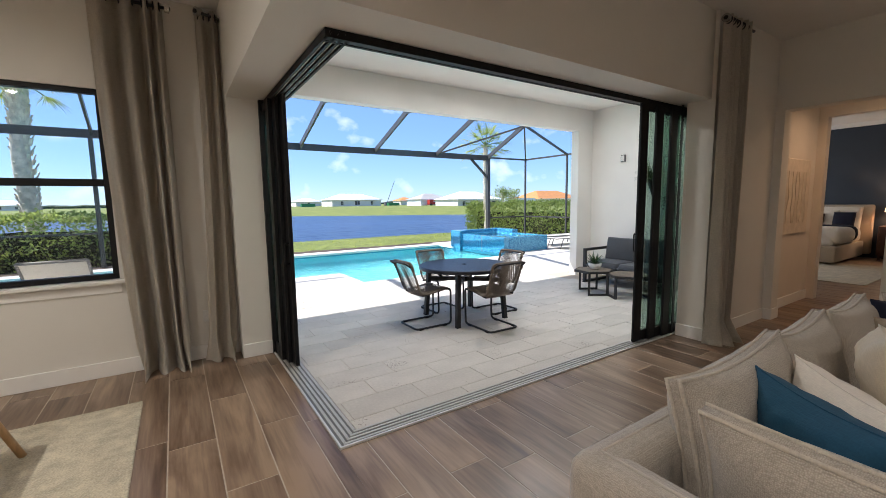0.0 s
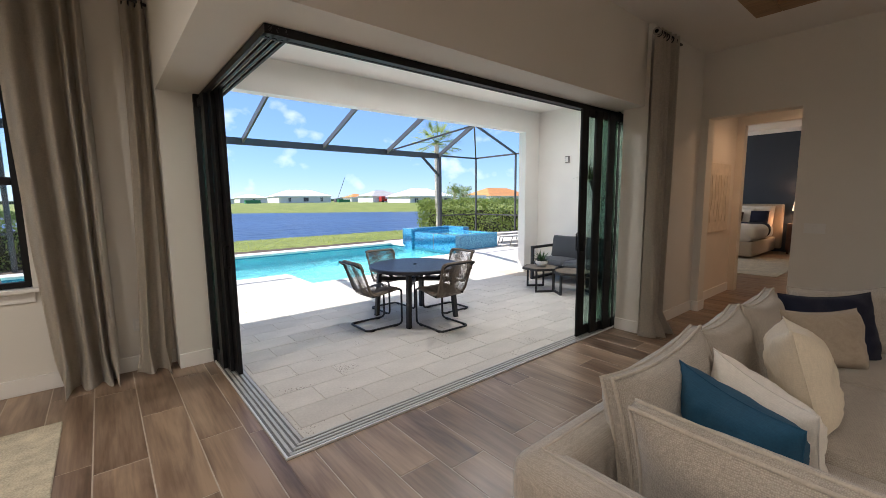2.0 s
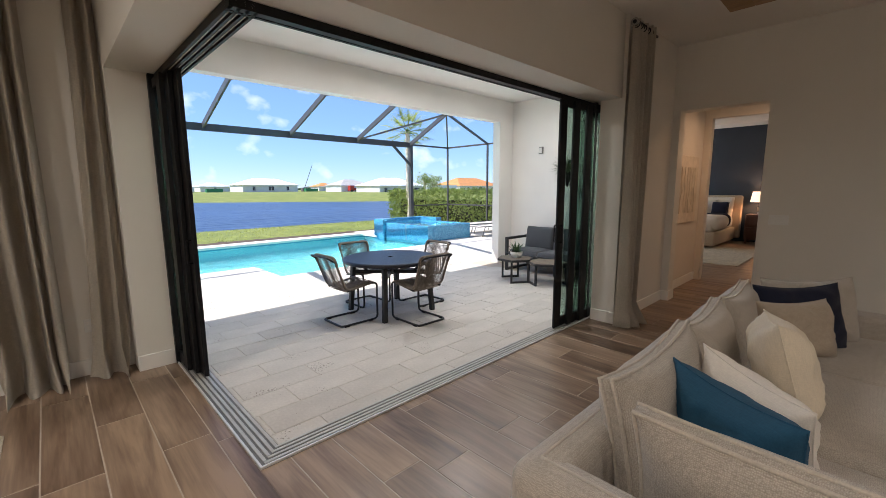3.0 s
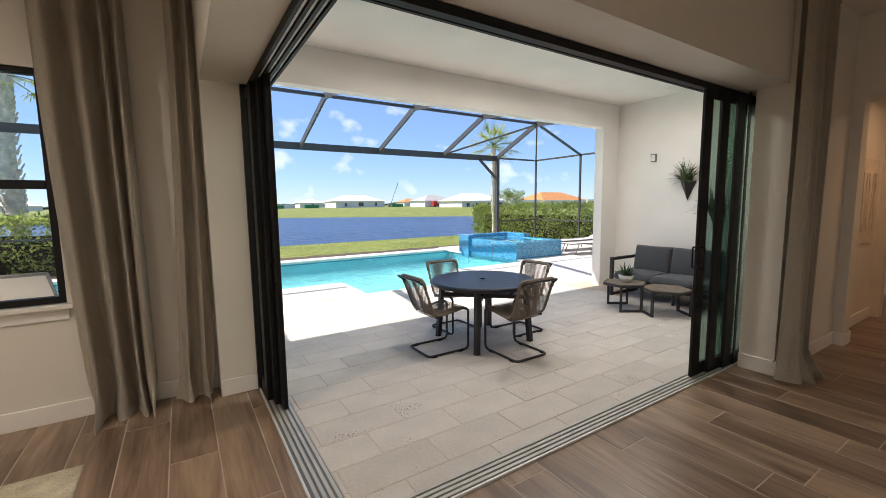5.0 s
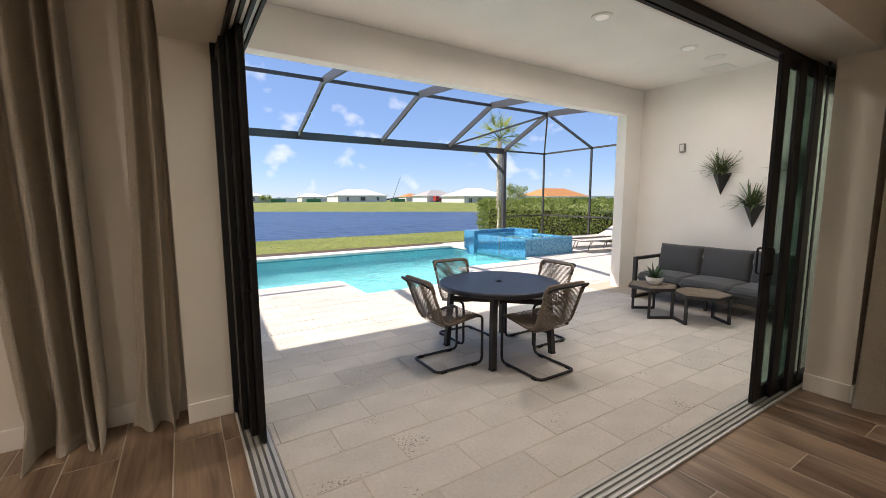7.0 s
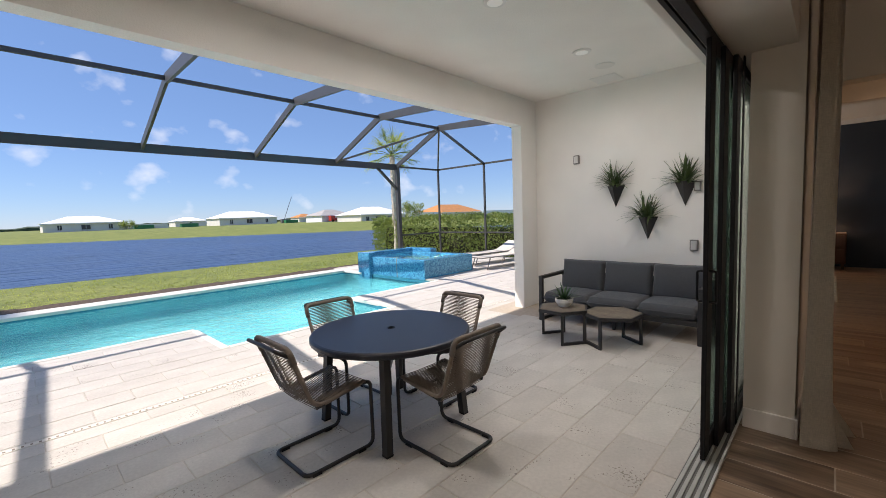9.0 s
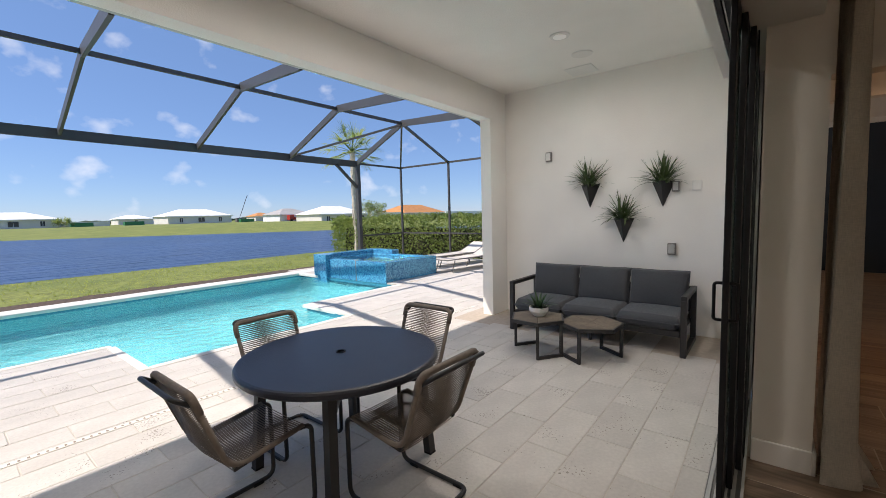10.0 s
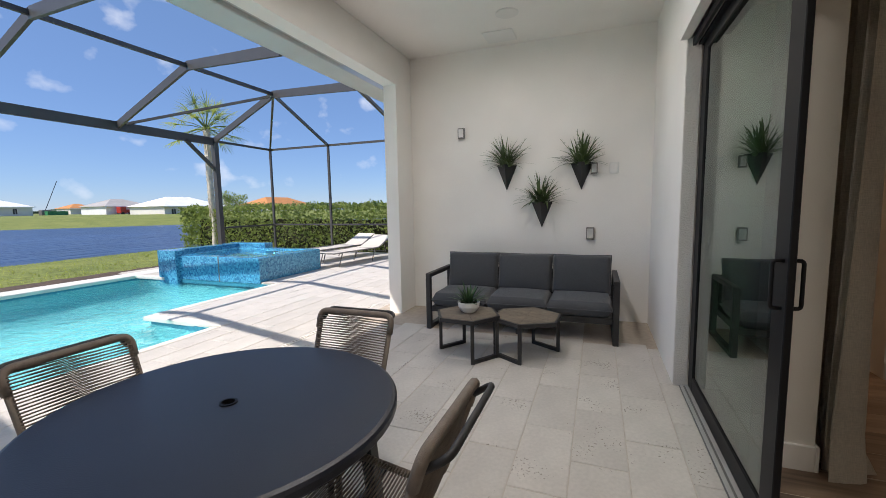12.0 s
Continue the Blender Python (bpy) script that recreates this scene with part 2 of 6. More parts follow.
def woven(name, color, scale, amount=0.12, bumpiness=0.5):
    """Cloth with a fine thread relief in two directions."""
    m = mat(name, color, 0.9, vary=0.05, vscale=2.5)
    n, l = m.node_tree.nodes, m.node_tree.links
    p = n["Principled BSDF"]
    src = p.inputs["Base Color"].links[0].from_node
    t = n.new("ShaderNodeTexCoord")
    total = None
    for stretch in ((1.0, 1.0, 0.13), (0.13, 0.13, 1.0)):
        g = n.new("ShaderNodeMapping")
        g.inputs["Scale"].default_value = [scale * k for k in stretch]
        l.new(t.outputs["Object"], g.inputs[0])
        x = n.new("ShaderNodeTexNoise")
        x.inputs["Scale"].default_value, x.inputs["Detail"].default_value = 1.0, 1.0
        l.new(g.outputs[0], x.inputs["Vector"])
        if total is None:
            total = x.outputs[0]
        else:
            a = n.new("ShaderNodeMath")
            a.operation = "ADD"
            l.new(total, a.inputs[0])
            l.new(x.outputs[0], a.inputs[1])
            total = a.outputs[0]
    mr = n.new("ShaderNodeMapRange")
    mr.inputs["From Min"].default_value, mr.inputs["From Max"].default_value = 0.7, 1.3
    mr.inputs["To Min"].default_value, mr.inputs["To Max"].default_value = 1 - amount, 1 + amount
    l.new(total, mr.inputs[0])
    both = times(n, l, src.inputs["Scale"].links[0].from_socket, mr.outputs[0])
    l.new(both, src.inputs["Scale"])
    b = n.new("ShaderNodeBump")
    b.inputs["Strength"].default_value, b.inputs["Distance"].default_value = bumpiness, 0.004
    l.new(total, b.inputs["Height"])
    l.new(b.outputs[0], p.inputs["Normal"])
    m.node_tree.nodes["Principled BSDF"].inputs["Sheen Weight"].default_value = 0.2
    return m


def basket(name, color, scale):
    """Coarse basket-weave upholstery: small raised nubs with darker gaps."""
    m = mat(name, color, 0.9, vary=0.05, vscale=3.0, grain=0.06, gscale=40.0)
    n, l = m.node_tree.nodes, m.node_tree.links
    p = n["Principled BSDF"]
    src = p.inputs["Base Color"].links[0].from_node
    t = n.new("ShaderNodeTexCoord")
    v = n.new("ShaderNodeTexVoronoi")
    v.inputs["Scale"].default_value, v.inputs["Randomness"].default_value = scale, 0.55
    l.new(t.outputs["Object"], v.inputs["Vector"])
    mr = n.new("ShaderNodeMapRange")
    mr.inputs["From Min"].default_value, mr.inputs["From Max"].default_value = 0.1, 0.75
    mr.inputs["To Min"].default_value, mr.inputs["To Max"].default_value = 1.14, 0.7
    l.new(v.outputs["Distance"], mr.inputs[0])
    l.new(times(n, l, src.inputs["Scale"].links[0].from_socket, mr.outputs[0]), src.inputs["Scale"])
    b = n.new("ShaderNodeBump")
    b.inputs["Strength"].default_value, b.inputs["Distance"].default_value = 0.7, 0.004
    l.new(mr.outputs[0], b.inputs["Height"])
    l.new(b.outputs[0], p.inputs["Normal"])
    p.inputs["Sheen Weight"].default_value = 0.25
    return m


M_WALL = mat("wall_paint", (0.72, 0.69, 0.63), 0.85, vary=0.015, vscale=2, bump=0.06, bscale=140)
M_CEIL = mat("ceiling_paint", (0.76, 0.74, 0.7), 0.9, vary=0.01, bump=0.08, bscale=120)
M_TRIM = mat("trim_paint", (0.8, 0.78, 0.74), 0.45, vary=0.01)
M_STUCCO = mat("stucco", (0.84, 0.815, 0.77), 0.9, vary=0.03, vscale=1.5, bump=0.25, bscale=90)
M_ROUGH = mat("rough_stucco", (0.68, 0.66, 0.62), 0.9, vary=0.04, vscale=2, bump=1.0, bscale=120)
M_HALL = mat("hall_paint", (0.72, 0.66, 0.58), 0.85, vary=0.02)
M_NAVY = mat("navy_paint", (0.03, 0.042, 0.062), 0.75, vary=0.03)
M_PLANK = wood_floor()
M_GROUT = mat("floor_grout", (0.47, 0.4, 0.325), 0.9, vary=0.08, vscale=20)
M_PAVER = stone_paver()
M_JOINT = mat("paver_joint", (0.55, 0.5, 0.435), 0.95, vary=0.1, vscale=15)
M_BLACK = mat("black_aluminium", (0.008, 0.008, 0.009), 0.5, spec=0.25, metal=0.0, vary=0.1, vscale=6)
M_BRONZE = mat("bronze_aluminium", (0.06, 0.057, 0.055), 0.45, vary=0.08, vscale=3)
M_EAVE = mat("eave_aluminium", (0.46, 0.45, 0.43), 0.5, vary=0.04, vscale=2)
M_TRACK = mat("anodised_track", (0.5, 0.5, 0.48), 0.45, metal=0.2, vary=0.08, vscale=8)
M_RAIL = mat("bright_aluminium", (0.78, 0.78, 0.77), 0.35, metal=0.3, vary=0.04, vscale=8)
M_TRACKD = mat("dark_track_groove", (0.2, 0.2, 0.19), 0.5, metal=0.3)
M_GLASS = glass("door_glass", (0.38, 0.52, 0.45), 0.0, 1.75)
M_PANE = glass("window_glass", (0.97, 0.99, 0.98))
M_CURTAIN = woven("linen_curtain", (0.6, 0.54, 0.45), 260, 0.1, 0.35)
M_RUG = woven("woven_rug", (0.5, 0.44, 0.32), 90, 0.25, 1.0)
M_SOFA = basket("sofa_linen", (0.5, 0.445, 0.375), 210)
M_PIPE = woven("sofa_piping", (0.54, 0.48, 0.4), 200)
M_TEAL = woven("teal_velvet", (0.012, 0.075, 0.14), 200, 0.1, 0.2)
M_IVORY = woven("ivory_cotton", (0.78, 0.72, 0.64), 250, 0.06, 0.2)
M_CREAM = woven("cream_cotton", (0.7, 0.61, 0.47), 250, 0.06, 0.2)
M_INDIGO = woven("navy_cotton", (0.005, 0.008, 0.026), 250, 0.1, 0.2)
M_TAUPE = woven("taupe_cotton", (0.4, 0.33, 0.25), 250, 0.08, 0.3)
for m_ in (M_TEAL, M_INDIGO):
    m_.node_tree.nodes["Principled BSDF"].inputs["Sheen Weight"].default_value = 0.03
M_CHAR = woven("charcoal_cushion", (0.064, 0.068, 0.075), 300, 0.12, 0.35)
M_FRAME = mat("charcoal_metal", (0.022, 0.021, 0.021), 0.5, vary=0.1, vscale=8, bump=0.05, bscale=300)
M_TABLE = mat("slate_table_top", (0.02, 0.023, 0.034), 0.4, vary=0.12, vscale=3, grain=0.08, gscale=90, bump=0.12, bscale=220)
M_CORD = mat("resin_cord", (0.18, 0.145, 0.115), 0.7, vary=0.12, vscale=30, bump=0.3, bscale=300)
M_HEXTOP = mat("weathered_teak", (0.175, 0.142, 0.108), 0.7, vary=0.2, vscale=6, grain=0.2, gscale=70, stretch=(1, 0.25, 1))
M_POT = mat("white_ceramic", (0.78, 0.76, 0.73), 0.25, vary=0.02)
M_SOIL = mat("soil", (0.04, 0.03, 0.02), 0.95, vary=0.2, vscale=40)
M_LEAF = mat("plant_leaf", (0.075, 0.12, 0.04), 0.45, vary=0.3, vscale=14)
M_LEAF2 = mat("dark_succulent_leaf", (0.03, 0.075, 0.025), 0.4, vary=0.3, vscale=14)
M_HEDGE = leafy("hedge_leaf", (0.15, 0.2, 0.06), (0.38, 0.46, 0.12), 0.5, 0.5)
M_HEDGE_CORE = mat("hedge_core", (0.03, 0.03, 0.012), 0.9, vary=0.2)
M_TRUNK = mat("palm_trunk", (0.64, 0.57, 0.48), 0.9, vary=0.25, vscale=6, bump=0.6, bscale=20)
M_FROND = leafy("palm_frond", (0.2, 0.27, 0.08), (0.45, 0.52, 0.14), 0.45, 0.3, 3.0)
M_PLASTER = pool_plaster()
M_WATER = water("pool_water", (0.7, 0.97, 0.98), 8.0, 1.0)
M_WATER.node_tree.nodes["Bump"].inputs["Distance"].default_value = 0.13
M_SPAWATER = water("spa_water", (0.85, 0.98, 1.0), 5.0, 0.1)
M_LAKE = mat("lake_water", (0.03, 0.06, 0.14), 0.32, vary=0.2, vscale=0.1, grain=0.25, gscale=0.7, bump=1.0, bscale=1.1, spec=0.4, stretch=(0.35, 1, 1))
M_LAKE.node_tree.nodes["Bump"].inputs["Distance"].default_value = 0.35
M_MOSAIC = mosaic("blue_mosaic", (0.02, 0.15, 0.32), (0.11, 0.42, 0.62))
M_COPING = mat("coping_stone", (0.74, 0.7, 0.63), 0.7, vary=0.05, vscale=3, bump=0.15, bscale=60)
M_SLOT = mat("drain_slot", (0.26, 0.21, 0.165), 0.9, vary=0.1, vscale=20)
M_WATERLINE = mosaic("waterline_mosaic", (0.03, 0.2, 0.3), (0.05, 0.27, 0.37))
M_MULCH = mat("mulch", (0.09, 0.06, 0.04), 0.95, vary=0.4, vscale=18, bump=1.0, bscale=30)
M_GRASS = grass_mat()
M_BLADE = leafy("grass_blade", (0.2, 0.24, 0.045), (0.46, 0.5, 0.12), 0.65, 0.2, 0.5)
M_SLING = mat("lounger_sling", (0.62, 0.57, 0.5), 0.8, vary=0.04, vscale=4, bump=0.3, bscale=300)
M_GREYMETAL = mat("grey_metal", (0.2, 0.19, 0.18), 0.45, metal=0.2, vary=0.05)
M_WHITEP = mat("white_plastic", (0.75, 0.74, 0.71), 0.4, vary=0.01)
M_HOUSE = mat("house_render", (0.74, 0.71, 0.66), 0.9, vary=0.06, vscale=0.4)
M_ROOFW = mat("white_tile_roof", (0.82, 0.82, 0.82), 0.7, vary=0.06, vscale=0.6)
M_ROOFO = mat("clay_tile_roof", (0.55, 0.24, 0.08), 0.8, vary=0.1, vscale=0.5)
M_DARKWIN = mat("dark_window", (0.03, 0.035, 0.045), 0.15, vary=0.1)
M_WOODS = mat("far_woods", (0.05, 0.075, 0.045), 0.95, vary=0.35, vscale=0.15)
M_BEAMW = mat("oak_beam", (0.33, 0.2, 0.1), 0.6, vary=0.2, vscale=4, grain=0.2, gscale=50, stretch=(1, 0.15, 1))
M_CHROME = mat("brushed_nickel", (0.55, 0.54, 0.52), 0.25, metal=1.0, vary=0.04)


# ---- building blocks ----
def thing(name, label, category, m=None, group="", kind=""):
    e = new(name)
    e.matrix_world = m if m is not None else Matrix()
    return tagged(e, label, category, group, kind)


def mesh_of(name, bm, material, smooth=False):
    me = bpy.data.meshes.new(name)
    if smooth:
        for f in bm.faces:
            f.smooth = True
    bm.to_mesh(me)
    bm.free()
    me.materials.append(material)
    return me


def part(name, bm, material, parent, label="", smooth=False):
    ob = new(name, mesh_of(name, bm, material, smooth))
    ob.parent = parent
    if label:
        ob["label"] = label
    return ob


def single(name, bm, material, label, category, m=None, smooth=False, kind="", group=""):
    ob = new(name, mesh_of(name, bm, material, smooth))
    if m is not None:
        ob.matrix_world = m
    return tagged(ob, label, category, group, kind)


def box(bm, x0, x1, y0, y1, z0, z1, bevel=0.0, seg=1):
    r = bmesh.ops.create_cube(bm, size=1.0, matrix=Matrix.Translation(((x0 + x1) / 2, (y0 + y1) / 2, (z0 + z1) / 2)) @ Matrix.Diagonal((x1 - x0, y1 - y0, z1 - z0, 1)))
    if bevel:
        vs = set(r["verts"])
        es = [e for e in bm.edges if e.verts[0] in vs and e.verts[1] in vs]
        bmesh.ops.bevel(bm, geom=es, offset=bevel, segments=seg, affect="EDGES", profile=0.5)
    return bm


def boxes(*bs, bevel=0.0):
    bm = bmesh.new()
    for b in bs:
        box(bm, *b, bevel=bevel)
    return bm


def disc(bm, c, r, h, seg=32, r2=None):
    bmesh.ops.create_cone(bm, cap_ends=True, segments=seg, radius1=r, radius2=r if r2 is None else r2, depth=h, matrix=Matrix.Translation(c))
    return bm


def rounded(pts, radius, closed=False, steps=5):
    """The line through pts with its corners rounded."""
    pts = [Vector(p) for p in pts]
    out, n = [], len(pts)
    for i, p in enumerate(pts):
        if not closed and i in (0, n - 1):
            out.append(p)
            continue
        a, b = pts[i - 1] - p, pts[(i + 1) % n] - p
        r = min(radius, a.length * 0.49, b.length * 0.49)
        s, e = p + a.normalized() * r, p + b.normalized() * r
        for k in range(steps + 1):
            u = k / steps
            out.append(s * (1 - u) ** 2 + p * 2 * u * (1 - u) + e * u ** 2)
    return out


def tube(bm, pts, r, seg=8, closed=False, flat=1.0):
    """A round (or flattened) bar along a line."""
    pts = [Vector(p) for p in pts]
    n = len(pts)
    rings, up = [], None
    for i, p in enumerate(pts):
        if closed:
            d = pts[(i + 1) % n] - pts[i - 1]
        else:
            d = pts[min(i + 1, n - 1)] - pts[max(i - 1, 0)]
        d.normalize()
        if up is None:
            up = Vector((0, 0, 1)) if abs(d.z) < 0.9 else Vector((1, 0, 0))
        side = d.cross(up).normalized()
        up = side.cross(d).normalized()
        rings.append([bm.verts.new(p + side * math.cos(k * math.tau / seg) * r + up * math.sin(k * math.tau / seg) * r * flat) for k in range(seg)])
    m = n if closed else n - 1
    for i in range(m):
        a, b = rings[i], rings[(i + 1) % n]
        for k in range(seg):
            bm.faces.new((a[k], b[k], b[(k + 1) % seg], a[(k + 1) % seg]))
    if not closed:
        bm.faces.new(rings[0])
        bm.faces.new(rings[-1][::-1])
    return bm


def beam(bm, a, b, w, h):
    """A rectangular bar from a to b, w wide and h deep."""
    a, b = Vector(a), Vector(b)
    d = (b - a).normalized()
    up = Vector((0, 0, 1)) if abs(d.z) < 0.95 else Vector((0, 1, 0))
    s = d.cross(up).normalized()
    u = s.cross(d).normalized()
    vs = [bm.verts.new(p + s * i * w / 2 + u * j * h / 2) for p in (a, b) for i, j in ((-1, -1), (1, -1), (1, 1), (-1, 1))]
    for f in ((0, 1, 2, 3), (7, 6, 5, 4), (0, 4, 5, 1), (1, 5, 6, 2), (2, 6, 7, 3), (3, 7, 4, 0)):
        bm.faces.new([vs[i] for i in f])
    return bm


def cushion(bm, w, d, h, m=None, crown=0.35, n=14, pinch=0.0):
    """A stuffed cushion, w by d and h thick: fuller in the middle, thin at its seams, with ears at the corners."""
    m = m or Matrix()
    grid = {}
    for s in (1, -1):
        for i in range(n + 1):
            for j in range(n + 1):
                u, v = 2 * i / n - 1, 2 * j / n - 1
                edge = (1 - abs(u) ** 4) * (1 - abs(v) ** 4)
                z = s * h / 2 * ((1 - crown) * min(1, edge * 6) ** 0.5 + crown * (1 - u * u) * (1 - v * v))
                k = 1 - pinch * (1 - abs(u * v)) * max(abs(u), abs(v)) ** 6
                if s < 0 and (i in (0, n) or j in (0, n)):
                    grid[s, i, j] = grid[1, i, j]
                else:
                    if i in (0, n) or j in (0, n):
                        z = 0
                    grid[s, i, j] = bm.verts.new(m @ Vector((u * w / 2 * k, v * d / 2 * k, z)))
        for i in range(n):
            for j in range(n):
                q = [grid[s, i, j], grid[s, i + 1, j], grid[s, i + 1, j + 1], grid[s, i, j + 1]]
                bm.faces.new(q if s > 0 else q[::-1])
    return bm


def cushion_seam(bm, w, d, m=None, r=0.006, pinch=0.0, n=14):
    m = m or Matrix()
    pts = []
    for a, b in ((0, 1), (1, 0), (0, -1), (-1, 0)):
        for i in range(n):
            f = 2 * i / n - 1
            u, v = {(0, 1): (f, -1), (1, 0): (1, f), (0, -1): (-f, 1), (-1, 0): (-1, -f)}[a, b]
            k = 1 - pinch * (1 - abs(u * v)) * max(abs(u), abs(v)) ** 6
            pts.append(m @ Vector((u * w / 2 * k, v * d / 2 * k, 0)))
    return tube(bm, pts, r, 6, closed=True)


def slab(bm, w, d, h, soft, m=None):
    """A soft-edged block, centred."""
    r = bmesh.ops.create_cube(bm, size=1.0, matrix=Matrix.Diagonal((w, d, h, 1)))
    vs = r["verts"]
    es = [e for e in bm.edges if e.verts[0] in vs and e.verts[1] in vs]
    g = bmesh.ops.bevel(bm, geom=es, offset=soft, segments=4, affect="EDGES", profile=0.5)
    if m is not None:
        bmesh.ops.transform(bm, matrix=m, verts=list({v for f in g["faces"] for v in f.verts} | {v for v in vs if v.is_valid}))
    return bm


# ---- the house ----
CEIL, LANAI_CEIL = 3.3, 3.26


def wall(name, label, *bs, material=M_WALL):
    return single(name, boxes(*bs), material, label, "wall", kind="structure")


# interior faces: north window wall, headers over the sliding doors, reveal, hall
wall("wall_north", "cream painted wall around the black-framed window",
     (-4.0, -2.1, 4.66, 4.9, 0, CEIL), (-2.1, -0.28, 4.66, 4.9, 0, 0.85), (-2.1, -0.28, 4.66, 4.9, 2.47, CEIL), (-0.28, 0.63, 4.66, 4.9, 0, CEIL))
wall("wall_pocket_west", "cream wall end beside the stacked sliding panels", (0.63, 0.905, 4.43, 5.67, 0, 2.475))
wall("header_west", "cream painted header wall over the sliding door", (0.63, 0.945, 2.17, 5.497, 2.475, CEIL + 0.2))
wall("header_south", "cream painted header wall over the sliding door", (0.945, 4.71, 2.17, 2.495, 2.475, CEIL + 0.2))
wall("wall_east_of_slider", "cream painted wall behind the curtain", (4.71, 6.2, 2.13, 2.4, 0, CEIL + 0.2), (4.71, 5.62, 2.4, 2.52, 2.475, CEIL + 0.2))
wall("wall_hall", "cream wall with a wide cased opening to the hall",
     (6.2, 6.4, 2.04, 2.42, 0, CEIL), (6.2, 6.4, 1.13, 2.04, 2.5, CEIL), (6.2, 6.4, -4.0, 1.13, 0, CEIL))
wall("wall_hall_north", "warm lit hall wall", (6.4, 8.1, 2.2, 2.42, 0, 2.9), material=M_HALL)
wall("wall_hall_south", "plain hall wall", (6.4, 8.1, -0.3, -0.1, 0, 2.9), material=M_HALL)
wall("wall_bedroom_door", "warm lit wall around the bedroom doorway",
     (7.95, 8.1, 2.1, 2.2, 0, 2.9), (7.95, 8.1, 1.2, 2.1, 2.61, 2.9), (7.95, 8.1, -0.1, 1.2, 0, 2.9), material=M_HALL)
wall("wall_bedroom_navy", "dark navy painted bedroom wall", (14.4, 14.6, -2.0, 6.0, 0, 3.2), material=M_NAVY)
wall("wall_bedroom_sides", "bedroom side walls", (8.1, 10.2, 5.8, 6.0, 0, 3.3), (13.6, 14.4, 5.8, 6.0, 0, 3.3), (10.2, 13.6, 5.8, 6.0, 0, 0.5), (10.2, 13.6, 5.8, 6.0, 2.3, 3.3), (8.1, 14.4, -2.0, -1.8, 0, 3.3), (7.9, 8.1, 2.42, 5.8, 0, 3.3), (7.9, 8.1, -2.0, -0.3, 0, 3.3))
single("bedroom_crown", boxes((14.32, 14.4, -1.8, 5.8, 3.2, 3.3)), M_TRIM, "white crown moulding over the navy wall", "trim", kind="structure")
wall("wall_west", "plain cream wall", (-4.2, -4.0, -4.2, 4.9, 0, CEIL))
wall("wall_south", "plain cream wall", (-4.2, 6.4, -4.2, -4.0, 0, CEIL))
single("ceiling", boxes((-4.2, 0.63, -4.2, 4.9, CEIL, CEIL + 0.199), (0.63, 6.4, -4.2, 2.17, CEIL, CEIL + 0.2)), M_CEIL, "flat white painted living room ceiling", "ceiling", kind="structure")
single("hall_ceiling", boxes((6.4, 8.1, -0.3, 2.42, 2.9, 3.1)), M_CEIL, "white hall ceiling", "ceiling", kind="structure")
single("bedroom_ceiling", boxes((7.9, 14.6, -2.0, 6.0, 3.3, 3.5)), M_CEIL, "white bedroom ceiling", "ceiling", kind="structure")

# lanai shell
wall("lanai_wall_east", "pale stucco lanai wall with wall planters", (7.3, 7.6, 2.6, 5.5, 0, LANAI_CEIL), (7.3, 7.6, 5.5, 5.67, 0, 2.84), material=M_STUCCO)
wall("lanai_wall_south", "pale stucco wall beside the sliding door", (5.62, 7.9, 2.42, 2.62, 0, LANAI_CEIL), (1.09, 5.62, 2.6, 2.66, 2.475, LANAI_CEIL), material=M_STUCCO)
wall("lanai_wall_west", "pale stucco wall over the west sliding door", (1.03, 1.09, 2.6, 5.5, 2.475, LANAI_CEIL), material=M_STUCCO)
wall("lanai_column", "square stucco column at the lanai opening", (6.87, 7.3, 5.5, 5.67, 0, 2.84), material=M_STUCCO)
wall("lanai_beam", "long stucco beam over the lanai opening", (0.63, 7.6, 5.5, 5.67, 2.84, LANAI_CEIL + 0.3), material=M_STUCCO)
wall("house_outer_wall_east", "pale stucco outer wall", (7.6, 7.9, 2.66, 5.67, 0, LANAI_CEIL + 0.3), material=M_STUCCO)
single("lanai_ceiling", boxes((0.9, 7.6, 2.58, 5.497, LANAI_CEIL, LANAI_CEIL + 0.2)), M_STUCCO, "smooth cream lanai ceiling", "ceiling", kind="structure")
single("jamb_reveal", boxes((5.604, 5.618, 2.53, 2.617, 0, 2.475)), M_ROUGH, "rough grey stucco reveal beside the sliding door", "trim", kind="structure")
bm = boxes((-8.0, 7.9, -6.0, 5.67, 3.6, 3.75))
single("house_roof", bm, M_CEIL, "flat roof deck of the house", "roof", kind="structure")
bm = bmesh.new()
box(bm, -8, 13.0, 6.93, 7.37, 3.5, 3.66, 0.012)
single("gutter", bm, M_EAVE, "wide pale grey aluminium gutter along the screen roof", "gutter", kind="structure")
bm = boxes((0.6, 7.9, 5.673, 6.93, 3.565, 3.6), (-8, 0.6, 4.905, 6.93, 3.565, 3.6))
single("eave_soffit", bm, M_EAVE, "flat grey eave pan reaching to the gutter", "eave", kind="structure")

